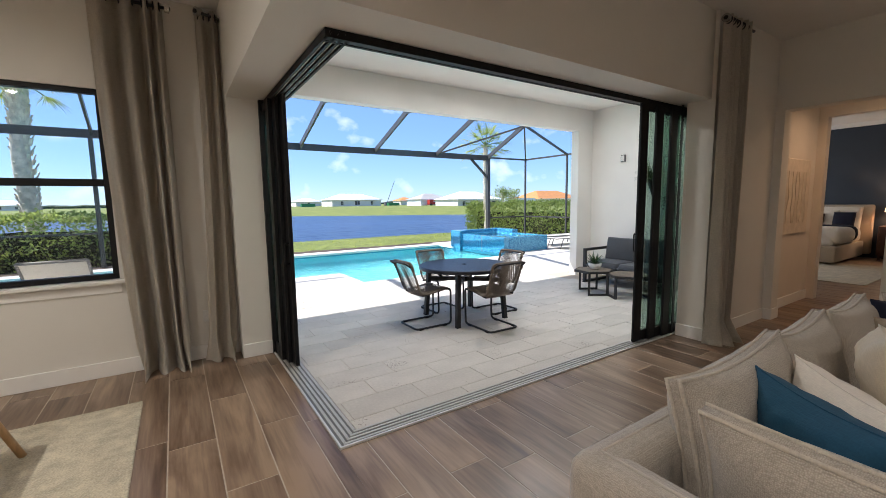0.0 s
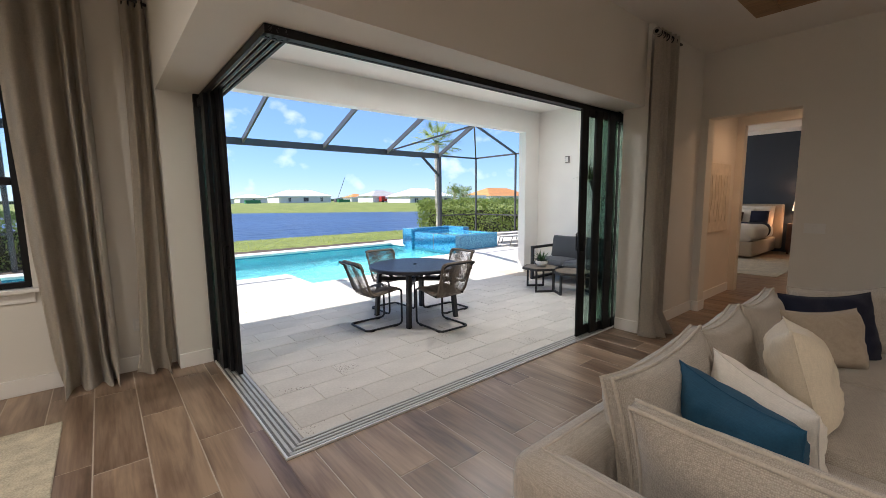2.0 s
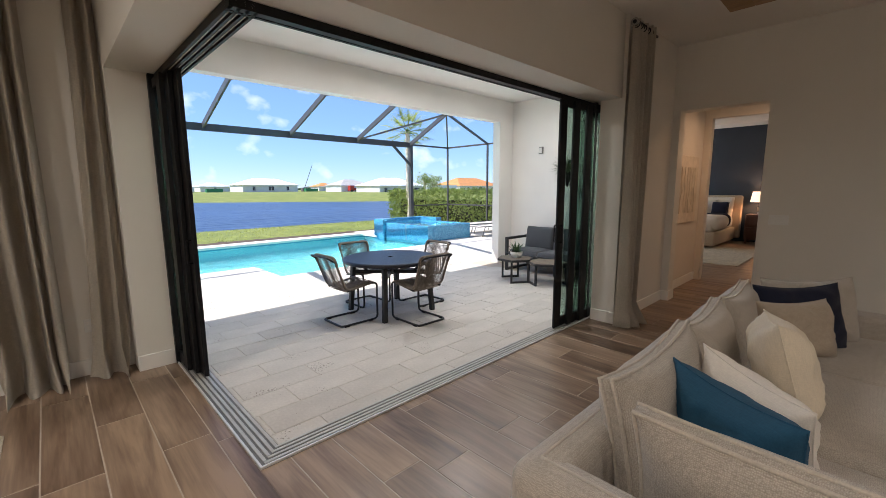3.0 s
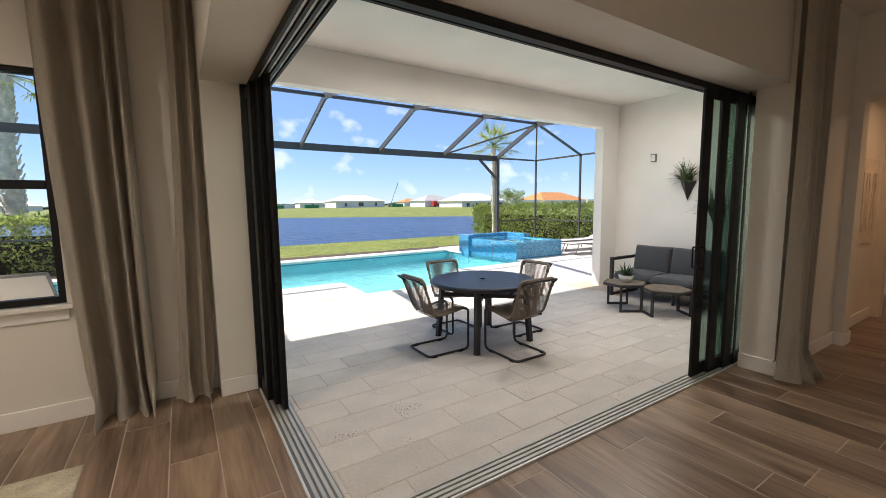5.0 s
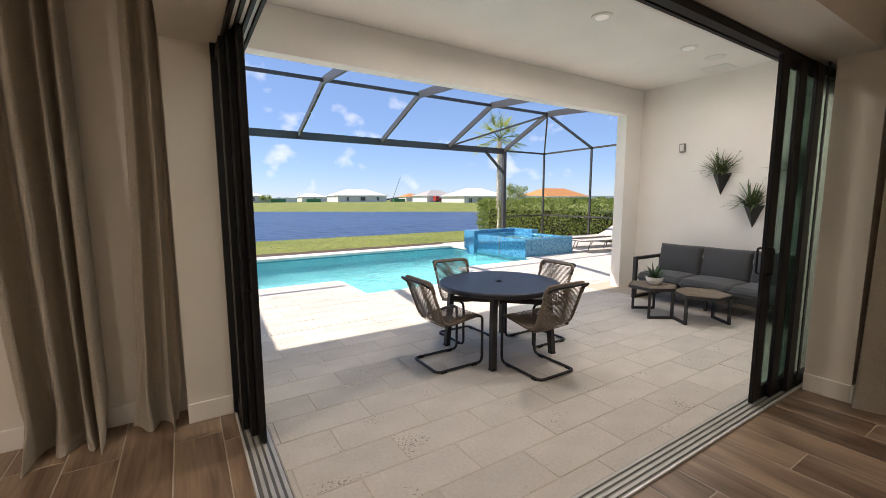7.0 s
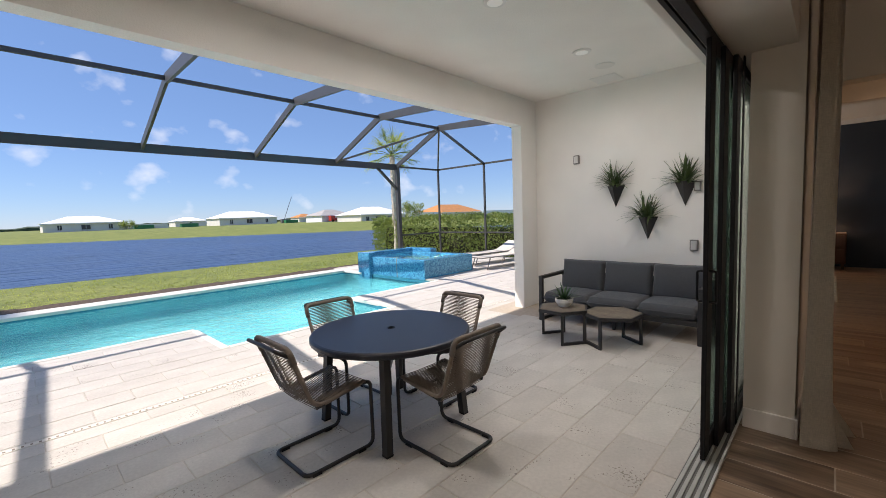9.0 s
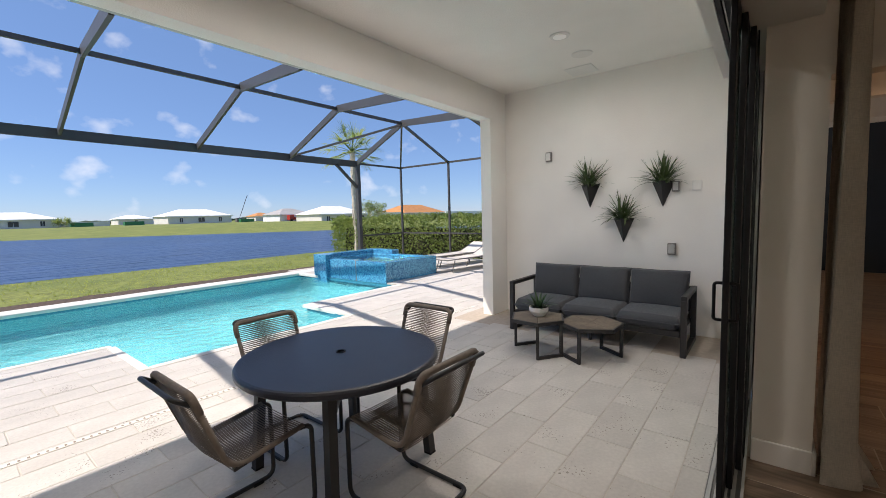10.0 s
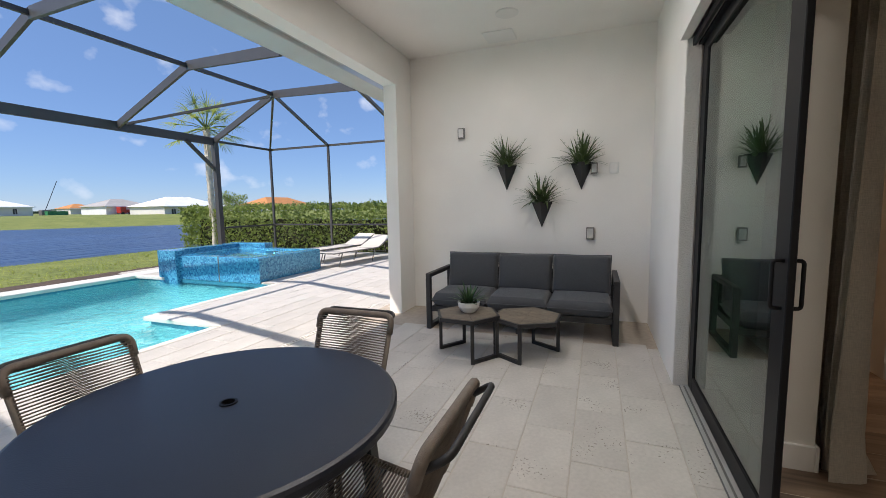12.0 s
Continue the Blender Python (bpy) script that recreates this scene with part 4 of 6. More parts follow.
def round_table(x, y):
    t = thing("patio_table", "round dark slate-grey metal patio table with an umbrella hole", "table", pose(x, y, 0))
    # top as a lathe with a hole
    prof = [(0.024, 0.662), (0.024, 0.69), (0.57, 0.69), (0.582, 0.685), (0.588, 0.675), (0.588, 0.655), (0.58, 0.645), (0.56, 0.645), (0.555, 0.66)]
    bm = bmesh.new()
    seg = 72
    rings = [[bm.verts.new((r * math.cos(k * math.tau / seg), r * math.sin(k * math.tau / seg), z)) for k in range(seg)] for r, z in prof]
    for a, b in zip(rings, rings[1:] + rings[:1]):
        for k in range(seg):
            bm.faces.new((a[k], a[(k + 1) % seg], b[(k + 1) % seg], b[k]))
    bmesh.ops.recalc_face_normals(bm, faces=bm.faces)
    part("tabletop", bm, M_TABLE, t, "smooth slate-grey top")
    bm = bmesh.new()
    seg = 24
    rr = [(0.03, 0.69), (0.03, 0.694), (0.022, 0.694), (0.022, 0.66)]
    rings = [[bm.verts.new((r * math.cos(k * math.tau / seg), r * math.sin(k * math.tau / seg), z)) for k in range(seg)] for r, z in rr]
    for a, b in zip(rings, rings[1:]):
        for k in range(seg):
            bm.faces.new((a[k], a[(k + 1) % seg], b[(k + 1) % seg], b[k]))
    part("umbrella_grommet", bm, M_BLACK, t)
    for sx, sy in ((-1, -1), (1, -1), (1, 1), (-1, 1)):
        bm = beam(bmesh.new(), (sx * 0.37, sy * 0.37, 0.0), (sx * 0.33, sy * 0.33, 0.645), 0.05, 0.05)
        leg = part("leg", bm, M_FRAME, t)
        part("foot", boxes((sx * 0.37 - 0.026, sx * 0.37 + 0.026, sy * 0.37 - 0.026, sy * 0.37 + 0.026, 0.0, 0.012)), M_BLACK, leg)
        part("stretcher", beam(bmesh.new(), (sx * 0.35, sy * 0.35, 0.5), (sx * 0.03, sy * 0.03, 0.5), 0.035, 0.045), M_FRAME, t)
        part("brace", beam(bmesh.new(), (sx * 0.2, sy * 0.2, 0.5), (sx * 0.3, sy * 0.3, 0.64), 0.03, 0.03), M_FRAME, t)
    part("hub", disc(bmesh.new(), (0, 0, 0.5), 0.05, 0.06, 20), M_FRAME, t)
    return t


round_table(3.262, 4.37)


def outdoor_sofa():
    s = thing("outdoor_sofa", "three-seat outdoor sofa with charcoal cushions and a dark metal frame", "sofa")
    x0, x1, y0, y1 = 6.36, 7.1, 2.96, 4.94
    part("seat_frame", boxes((x0 + 0.02, x1, y0 + 0.06, y1 - 0.06, 0.2, 0.26), bevel=0.004), M_FRAME, s)
    part("back_rail", boxes((x1 - 0.04, x1, y0 + 0.06, y1 - 0.06, 0.26, 0.62), bevel=0.004), M_FRAME, s)
    for y in (y0, y1 - 0.055):
        bm = bmesh.new()
        box(bm, x0, x0 + 0.05, y, y + 0.055, 0, 0.58, 0.004)
        box(bm, x1 - 0.05, x1, y, y + 0.055, 0, 0.58, 0.004)
        box(bm, x0, x1, y, y + 0.055, 0.58, 0.625, 0.004)
        box(bm, x0 + 0.05, x1 - 0.05, y, y + 0.055, 0.0, 0.045, 0.004)
        part("arm_frame", bm, M_FRAME, s)
    part("leg", boxes((x0 + 0.1, x0 + 0.13, 3.93, 3.96, 0, 0.2)), M_FRAME, s)
    w = (y1 - y0 - 0.12) / 3
    for i in range(3):
        yc = y0 + 0.06 + w * (i + 0.5)
        bm = cushion(bmesh.new(), 0.66, w - 0.004, 0.17, pose(6.69, yc, 0.335), 0.22, 20)
        q = part("seat_cushion", bm, M_CHAR, s, smooth=True)
        bm = cushion_seam(bmesh.new(), 0.66, w - 0.004, pose(6.69, yc, 0.335), 0.005)
        part("piping", bm, M_CHAR, q, smooth=True)
        lean = pose(6.98, yc, 0.585) @ pose(0, 0, 0, 0, 10, 0) @ pose(0, 0, 0, 90, 0, 90)
        bm = cushion(bmesh.new(), w - 0.002, 0.43, 0.2, lean, 0.38, 20, 0.03)
        b = part("back_cushion", bm, M_CHAR, s, smooth=True)
        bm = cushion_seam(bmesh.new(), w - 0.002, 0.43, lean, 0.005, 0.03)
        part("piping", bm, M_CHAR, b, smooth=True)
    return s


outdoor_sofa()


def hex_table(m, z, r, label, loops):
    t = thing("coffee_table", label, "side table", m, group="hexagonal coffee tables")
    bm = bmesh.new()
    for k in range(6):
        a0, a1 = math.radians(60 * k), math.radians(60 * k + 60)
        i0 = 0.003
        c0 = Vector((math.cos((a0 + a1) / 2), math.sin((a0 + a1) / 2), 0)) * i0
        pts = [c0, c0 + Vector((math.cos(a0), math.sin(a0), 0)) * (r - 0.014), c0 + Vector((math.cos(a1), math.sin(a1), 0)) * (r - 0.014)]
        lo, hi = [bm.verts.new((p.x, p.y, z - 0.02)) for p in pts], [bm.verts.new((p.x, p.y, z)) for p in pts]
        bm.faces.new(hi)
        bm.faces.new(lo[::-1])
        for i in range(3):
            bm.faces.new((lo[i], lo[(i + 1) % 3], hi[(i + 1) % 3], hi[i]))
        part("top_segment", bm, M_HEXTOP, t, "weathered wood wedge")
        bm = bmesh.new()
    bm.free()
    bm = bmesh.new()
    ring = [(r * math.cos(math.radians(60 * k)), r * math.sin(math.radians(60 * k)), z - 0.02) for k in range(6)]
    for k in range(6):
        beam(bm, ring[k], ring[(k + 1) % 6], 0.02, 0.036)
    part("top_frame", bm, M_FRAME, t)
    for k in loops:
        a, b = Vector(ring[k]), Vector(ring[(k + 1) % 6])
        bm = bmesh.new()
        zt = z - 0.035
        for p in (a, b):
            q = p * 0.94
            beam(bm, (q.x, q.y, 0), (q.x, q.y, zt), 0.03, 0.03)
        beam(bm, (a.x * 0.94, a.y * 0.94, 0.015), (b.x * 0.94, b.y * 0.94, 0.015), 0.03, 0.03)
        part("leg_loop", bm, M_FRAME, t)
    return t


hex_table(pose(5.775, 4.274, 0, 0, 0, 25), 0.385, 0.297, "taller hexagonal coffee table with a weathered wood top", (0, 3))
hex_table(pose(5.93, 3.755, 0, 0, 0, -3), 0.36, 0.315, "lower hexagonal coffee table with a weathered wood top", (2, 5))


def leaf(bm, base, direction, length, width, droop, seg=5, fold=0.25):
    """A tapering, bending strap leaf with a folded midrib."""
    d = Vector(direction).normalized()
    side = d.cross(Vector((0, 0, 1)))
    side = side.normalized() if side.length > 0.01 else Vector((1, 0, 0))
    p, prev = Vector(base), None
    for i in range(seg + 1):
        u = i / seg
        w = width * (0.55 + 0.9 * u) * (1 - u) ** 0.7 if u < 1 else 0.0
        up = side.cross(d).normalized()
        row = [bm.verts.new(p - side * w), bm.verts.new(p - up * w * fold), bm.verts.new(p + side * w)]
        if prev:
            for k in range(2):
                bm.faces.new((prev[k], prev[k + 1], row[k + 1], row[k]))
        prev = row
        p = p + d * (length / seg)
        d = (d + Vector((0, 0, -droop / seg))).normalized()
    return bm


def wall_planter(y, z, seed):
    """A black inverted-pyramid wall planter with a spray of grassy leaves. z: its tip."""
    t = thing("wall_planter", "black inverted-pyramid wall planter with spiky green grass", "wall planter", pose(7.3, y, z), group="wall planters")
    h, w, d = 0.31, 0.125, 0.15
    bm = bmesh.new()
    tip = bm.verts.new((-0.012, 0, 0))
    top = [bm.verts.new(p) for p in ((-0.002, -w, h), (-0.002, w, h), (-d, 0, h))]
    inn = [bm.verts.new(p) for p in ((-0.012, -w + 0.02, h), (-0.012, w - 0.02, h), (-d + 0.018, 0, h))]
    low = [bm.verts.new(p) for p in ((-0.014, -w + 0.03, h - 0.04), (-0.014, w - 0.03, h - 0.04), (-d + 0.03, 0, h - 0.04))]
    for i in range(3):
        j = (i + 1) % 3
        bm.faces.new((tip, top[j], top[i]))
        bm.faces.new((top[i], top[j], inn[j], inn[i]))
        bm.faces.new((inn[i], inn[j], low[j], low[i]))
    bm.faces.new(low)
    bmesh.ops.recalc_face_normals(bm, faces=bm.faces)
    part("pot", bm, M_FRAME, t, "matte black metal pyramid")
    r = random.Random(seed)
    bm = bmesh.new()
    for _ in range(74):
        a, e = r.uniform(0, math.tau), r.uniform(0.25, 1.45)
        dx, dy = -abs(math.cos(a)) if r.random() < 0.8 else 0.15 * math.cos(a), math.sin(a)
        leaf(bm, (-0.06 + r.uniform(-0.03, 0.02), r.uniform(-0.05, 0.05), h - 0.03), (dx * math.cos(e) * 0.75, dy * math.cos(e), math.sin(e)), r.uniform(0.22, 0.4), r.uniform(0.013, 0.021), r.uniform(0.4, 1.6))
    part("foliage", bm, M_LEAF, t, "spiky green leaves", smooth=True)
    bm = bmesh.new()
    for _ in range(9):
        a, e = r.uniform(0, math.tau), r.uniform(0.8, 1.4)
        b = Vector((-0.06, r.uniform(-0.04, 0.04), h - 0.03))
        q = b + Vector((-0.3 * abs(math.cos(a)) * math.cos(e), math.sin(a) * math.cos(e), math.sin(e))) * r.uniform(0.3, 0.42)
        tube(bm, [b, (b + q) / 2 + Vector((0, 0, 0.02)), q], 0.0025, 5)
        for k in range(5):
            leaf(bm, b + (q - b) * (0.55 + 0.09 * k), (r.uniform(-1, 0), r.uniform(-1, 1), r.uniform(0, 1)), 0.04, 0.004, 0.4, 2)
    part("sprig", bm, M_LEAF, t, "thin leafy sprigs", smooth=True)
    return t


wall_planter(4.225, 1.535, 1)
wall_planter(3.8, 1.083, 2)
wall_planter(3.355, 1.52, 3)


def potted_plant(x, y, z):
    t = thing("potted_plant", "small green succulent in a white faceted pot on the coffee table", "potted plant", pose(x, y, z))
    bm = bmesh.new()
    prof = [(0.055, 0.0), (0.07, 0.012), (0.075, 0.02), (0.1, 0.055), (0.105, 0.1), (0.096, 0.1), (0.09, 0.085)]
    seg = 12
    rings = [[bm.verts.new((q * math.cos(k * math.tau / seg), q * math.sin(k * math.tau / seg), h)) for k in range(seg)] for q, h in prof]
    for a, b in zip(rings, rings[1:]):
        for k in range(seg):
            bm.faces.new((a[k], a[(k + 1) % seg], b[(k + 1) % seg], b[k]))
    bm.faces.new(rings[0][::-1])
    part("pot", bm, M_POT, t, "white faceted ceramic pot")
    part("soil", disc(bmesh.new(), (0, 0, 0.082), 0.09, 0.008, 16), M_SOIL, t)
    r = random.Random(9)
    bm = bmesh.new()
    for i in range(34):
        a, e = i * 2.4, 0.25 + 1.1 * (1 - i / 34)
        leaf(bm, (0.02 * math.cos(a), 0.02 * math.sin(a), 0.085), (math.cos(a) * math.cos(e), math.sin(a) * math.cos(e), math.sin(e)), r.uniform(0.14, 0.23), r.uniform(0.014, 0.021), 0.45, 4, 0.4)
    part("leaves", bm, M_LEAF2, t, "pointed dark green leaves", smooth=True)
    return t


potted_plant(5.8, 4.27, 0.385)


def wall_box(y, z, w, h, name, label, cat, mats, deep=0.045):
    t = thing(name, label, cat, pose(7.3, y, z))
    part("body", boxes((-deep, -0.001, -w / 2, w / 2, -h / 2, h / 2), bevel=0.006), mats[0], t)
    part("face", boxes((-deep - 0.005, -deep, -w / 2 + 0.012, w / 2 - 0.012, -h / 2 + 0.015, h / 2 - 0.015), bevel=0.002), mats[1], t)
    return t


wall_box(4.8, 2.265, 0.085, 0.13, "wall_sensor", "small grey weatherproof box on the stucco wall", "sensor", (M_GREYMETAL, M_WHITEP))
wall_box(3.25, 1.02, 0.09, 0.14, "outlet_cover", "grey weatherproof outlet cover on the stucco wall", "outlet", (M_GREYMETAL, M_TRACK))
wall_box(3.22, 1.76, 0.075, 0.125, "outlet_cover", "grey weatherproof outlet beside the wall planter", "outlet", (M_GREYMETAL, M_TRACK))
wall_box(3.01, 1.755, 0.1, 0.125, "switch_plate", "white double outlet plate on the stucco wall", "outlet", (M_WHITEP, M_WHITEP), 0.008)

# small added glow so that the domes go with the fill lamps
M_DOME = glow("frosted_dome", (1.0, 0.97, 0.93), 0.04)
for x, y in LANAI_LIGHTS:
    t = thing("recessed_light", "round white recessed ceiling light", "ceiling light", pose(x, y, LANAI_CEIL), group="lanai ceiling lights")
    part("trim_ring", disc(bmesh.new(), (0, 0, -0.006), 0.095, 0.012, 32, 0.1), M_WHITEP, t)
    part("lens", disc(bmesh.new(), (0, 0, -0.008), 0.065, 0.018, 24), M_DOME, t, "frosted dome with a faint added glow")
t = thing("ceiling_speaker", "round flush ceiling speaker with a pale mesh grille", "speaker", pose(6.5, 4.06, LANAI_CEIL))
part("grille", disc(bmesh.new(), (0, 0, -0.004), 0.11, 0.008, 32), M_CEIL, t)
part("rim", disc(bmesh.new(), (0, 0, -0.002), 0.118, 0.004, 32), M_WHITEP, t)
t = thing("access_hatch", "square white access panel in the lanai ceiling", "ceiling panel", pose(7.02, 4.25, LANAI_CEIL))
part("panel", boxes((-0.16, 0.16, -0.17, 0.17, -0.008, -0.001), bevel=0.002), M_WHITEP, t)


def lounger(m, rise, label):
    t = thing("sun_lounger", label, "sun lounger", m, group="sun loungers")
    bm = bmesh.new()
    for s in (-0.3, 0.3):
        tube(bm, rounded([(0, s, 0.33), (1.65, s, 0.33), (2.25, s, 0.33 + rise)], 0.05), 0.016, 8)
    for x in (0.02, 1.4):
        tube(bm, [(x, -0.3, 0.33), (x, 0.3, 0.33)], 0.014, 8)
    tube(bm, [(2.25, -0.3, 0.33 + rise), (2.25, 0.3, 0.33 + rise)], 0.016, 8)
    part("frame", bm, M_GREYMETAL, t, smooth=True)
    bm = bmesh.new()
    prev = None
    for x, z in ((0.01, 0.345), (0.5, 0.325), (1.0, 0.325), (1.65, 0.345), (1.95, 0.34 + rise * 0.48), (2.25, 0.35 + rise)):
        row = [bm.verts.new((x, y, z + o)) for o in (0, -0.008) for y in (-0.29, 0, 0.29)]
        if prev:
            for k in (0, 1):
                bm.faces.new((prev[k], prev[k + 1], row[k + 1], row[k]))
                bm.faces.new((prev[k + 4], prev[k + 3], row[k + 3], row[k + 4]))
        prev = row
    part("sling", bm, M_SLING, t, "taut beige mesh sling", smooth=True)
    for x in (0.3, 1.5):
        for s in (-0.3, 0.3):
            bm = tube(bmesh.new(), [(x, s, 0.33), (x - 0.13, s, 0.012)], 0.014, 8)
            part("leg", bm, M_GREYMETAL, t, smooth=True)
    bm = tube(bmesh.new(), [(1.87, -0.3, 0.33 + rise * 0.37), (1.95, -0.3, 0.2), (1.95, 0.3, 0.2), (1.87, 0.3, 0.33 + rise * 0.37)], 0.01, 6)
    part("back_support", bm, M_GREYMETAL, t)
    return t


lounger(pose(9.95, 9.0, 0, 0, 0, -8), 0.26, "beige mesh sun lounger on the pool deck")
lounger(pose(10.5, 9.85, 0, 0, 0, -8), 0.26, "beige mesh sun lounger beside the hedge")
lounger(pose(-1.1, 8.6, 0, 0, 0, -88), 0.55, "beige mesh sun lounger outside the living room window")


# ---- planting and distance ----
def hedge(name, x0, x1, y0, y1, z0, z1, count, size, seed, label):
    t = thing(name, label, "hedge")
    r = random.Random(seed)
    vs, fs = [], []
    for _ in range(count):
        f = r.random()
        x, y, z = r.uniform(x0, x1), r.uniform(y0, y1), z0 + (z1 - z0) * r.random() ** 0.8
        k = r.random()
        if k < 0.34:
            x = x0 if r.random() < 0.75 else x1
        elif k < 0.6:
            y = y0 if r.random() < 0.7 else y1
        elif k < 0.85:
            z = z1
        lump = 0.22 * noise.noise((x * 1.3, y * 1.3, z * 1.6 + seed)) + 0.12 * noise.noise((x * 4, y * 4, z * 4))
        p = Vector((x, y, z)) + Vector((r.gauss(0, 0.06) - lump * 0.6, r.gauss(0, 0.06) - lump * 0.6, r.gauss(0, 0.04) + lump * 0.7))
        n = Vector((r.gauss(0, 1), r.gauss(0, 1), r.gauss(0.5, 0.8))).normalized()
        a = n.orthogonal().normalized()
        a.rotate(Matrix.Rotation(r.uniform(0, math.tau), 3, n))
        b = n.cross(a)
        s = size * r.uniform(0.6, 1.3)
        k = len(vs)
        vs += [p - a * s, p + b * s * 0.55 + n * s * 0.15, p + a * s, p - b * s * 0.55 + n * s * 0.15]
        fs.append((k, k + 1, k + 2, k + 3))
    me = bpy.data.meshes.new("leaves")
    me.from_pydata([tuple(v) for v in vs], [], fs)
    me.materials.append(M_HEDGE)
    ob = new("leaves", me)
    ob.parent = t
    # near-black lumpy block that fills the hedge behind its leaves
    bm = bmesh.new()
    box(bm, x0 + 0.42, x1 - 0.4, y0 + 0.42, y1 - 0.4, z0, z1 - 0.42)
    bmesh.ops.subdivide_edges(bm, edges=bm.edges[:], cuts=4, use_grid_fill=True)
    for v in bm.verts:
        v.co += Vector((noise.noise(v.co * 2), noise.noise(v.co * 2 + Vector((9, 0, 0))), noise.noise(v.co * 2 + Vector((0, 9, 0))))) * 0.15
    part("dark_core", bm, M_HEDGE_CORE, t, "dark solid core inside the hedge")
    return t


hedge("hedge", 13.6, 14.7, 6.6, 18.3, -0.15, 1.4, 22000, 0.055, 3, "clipped green hedge behind the pool screen")
hedge("hedge", -10.0, -0.9, 13.9, 15.0, -0.15, 1.25, 20000, 0.05, 4, "clipped green hedge by the lake bank")


def palm(x, y, height, radius, seed, z0=-0.3):
    t = thing("palm_tree", "cabbage palm with old leaf bases on its trunk", "palm tree", pose(x, y, z0))
    r = random.Random(seed)
    bm = bmesh.new()
    n = 26
    pts = [(0.05 * math.sin(i * 0.3), 0.04 * math.cos(i * 0.25), height * i / n) for i in range(n + 1)]
    tube(bm, pts, radius, 14)
    part("trunk", bm, M_TRUNK, t, smooth=True)
    bm = bmesh.new()
    for i in range(int(height / 0.13)):
        for k in range(5):
            a = k * math.tau / 5 + i * 0.6
            z = 1.4 + i * 0.13
            if z > height - 0.1:
                continue
            d = Vector((math.cos(a), math.sin(a), 0))
            p = d * radius * 0.95 + Vector((0, 0, z))
            q = d * radius * r.uniform(1.15, 1.42) + Vector((0, 0, z + r.uniform(0.12, 0.2)))
            beam(bm, p, q, radius * 0.33, 0.03)
    part("leaf_base", bm, M_TRUNK, t, "split old leaf bases")
    bm = bmesh.new()
    for i in range(30):
        a = i * 2.399 + r.uniform(-0.2, 0.2)
        e = -0.55 + 1.9 * (i / 30)
        d = Vector((math.cos(a) * math.cos(e), math.sin(a) * math.cos(e), math.sin(e)))
        base = Vector((0, 0, height - 0.05))
        L = r.uniform(0.65, 1.0)
        tip = base + d * L
        tube(bm, [base, base + d * L * 0.5 + Vector((0, 0, 0.05)), tip], 0.014, 5)
        side = d.cross(Vector((0, 0, 1)))
        side = side.normalized() if side.length > 0.05 else Vector((1, 0, 0))
        up = side.cross(d)
        for k in range(19):
            f = (k - 9) / 9
            ld = (d * math.cos(f * 1.75) + side * math.sin(f * 1.75) + up * 0.15 * (1 - abs(f))).normalized()
            leaf(bm, tip - d * 0.03, ld, r.uniform(0.5, 0.75) * (1 - 0.2 * abs(f)), 0.018, r.uniform(0.5, 1.3), 4, 0.5)
    part("crown", bm, M_FROND, t, "fan fronds with drooping tips", smooth=True)
    return t


palm(-3.1, 15.6, 5.2, 0.195, 7)
palm(13.55, 16.6, 4.65, 0.085, 8)


def far_house(x0, x1, y, depth, base, eave, ridge, roof, walls=None, windows=3, label="pale single-storey house across the lake"):
    h = thing("house", label, "house")
    part("wall", boxes((x0 + 0.6, x1 - 0.6, y + 0.6, y + depth - 0.6, base - 1, eave)), walls or M_HOUSE, h)
    bm = bmesh.new()
    c = min((x1 - x0), depth) * 0.42
    e = [bm.verts.new(p) for p in ((x0, y, eave), (x1, y, eave), (x1, y + depth, eave), (x0, y + depth, eave))]
    k = [bm.verts.new(p) for p in ((x0 + c, y + depth / 2, ridge), (x1 - c, y + depth / 2, ridge))]
    for f in ((e[0], e[1], k[1], k[0]), (e[1], e[2], k[1]), (e[2], e[3], k[0], k[1]), (e[3], e[0], k[0]), (e[3], e[2], e[1], e[0])):
        bm.faces.new(f)
    part("roof", bm, roof, h)
    part("fascia", boxes((x0, x1, y - 0.08, y - 0.01, eave - 0.28, eave + 0.04)), M_ROOFW, h)
    for i in range(windows):
        xc = x0 + (x1 - x0) * (i + 0.7) / (windows + 0.4)
        w = 1.1 if i % 2 == 0 else 2.4
        win = part("window", boxes((xc - w / 2, xc + w / 2, y + 0.52, y + 0.6, base + 0.6, eave - 0.7)), M_DARKWIN, h)
        part("frame", boxes((xc - w / 2 - 0.1, xc + w / 2 + 0.1, y + 0.5, y + 0.56, eave - 0.7, eave - 0.6), (xc - 0.04, xc + 0.04, y + 0.5, y + 0.56, base + 0.6, eave - 0.7)), M_ROOFW, win)
    return h


def sc(x, y):
    """x on the line of sight at 190 m, moved to the distance y."""
    return 1.86 + (x - 1.86) * (y - 2.5) / 187.5


far_house(8, 31, 190, 18, 0.5, 3.4, 5.9, M_ROOFW, windows=3, label="pale house with a white hip roof across the lake")
far_house(62, 88, 190, 18, 0.5, 3.6, 6.6, M_ROOFW, windows=3, label="long pale house with a white hip roof across the lake")
far_house(sc(46, 260), sc(58, 260), 260, 14, 0.5, 3.4, 5.6, M_ROOFW, windows=1, label="small white-roofed house far across the lake")
M_GREYROOF = mat("grey_tile_roof", (0.4, 0.38, 0.36), 0.8, vary=0.1, vscale=0.5)
far_house(sc(110, 150), sc(130, 150), 150, 14, 0.3, 3.1, 5.6, M_GREYROOF, M_ROOFW, 2, "half-built white house with a grey roof")
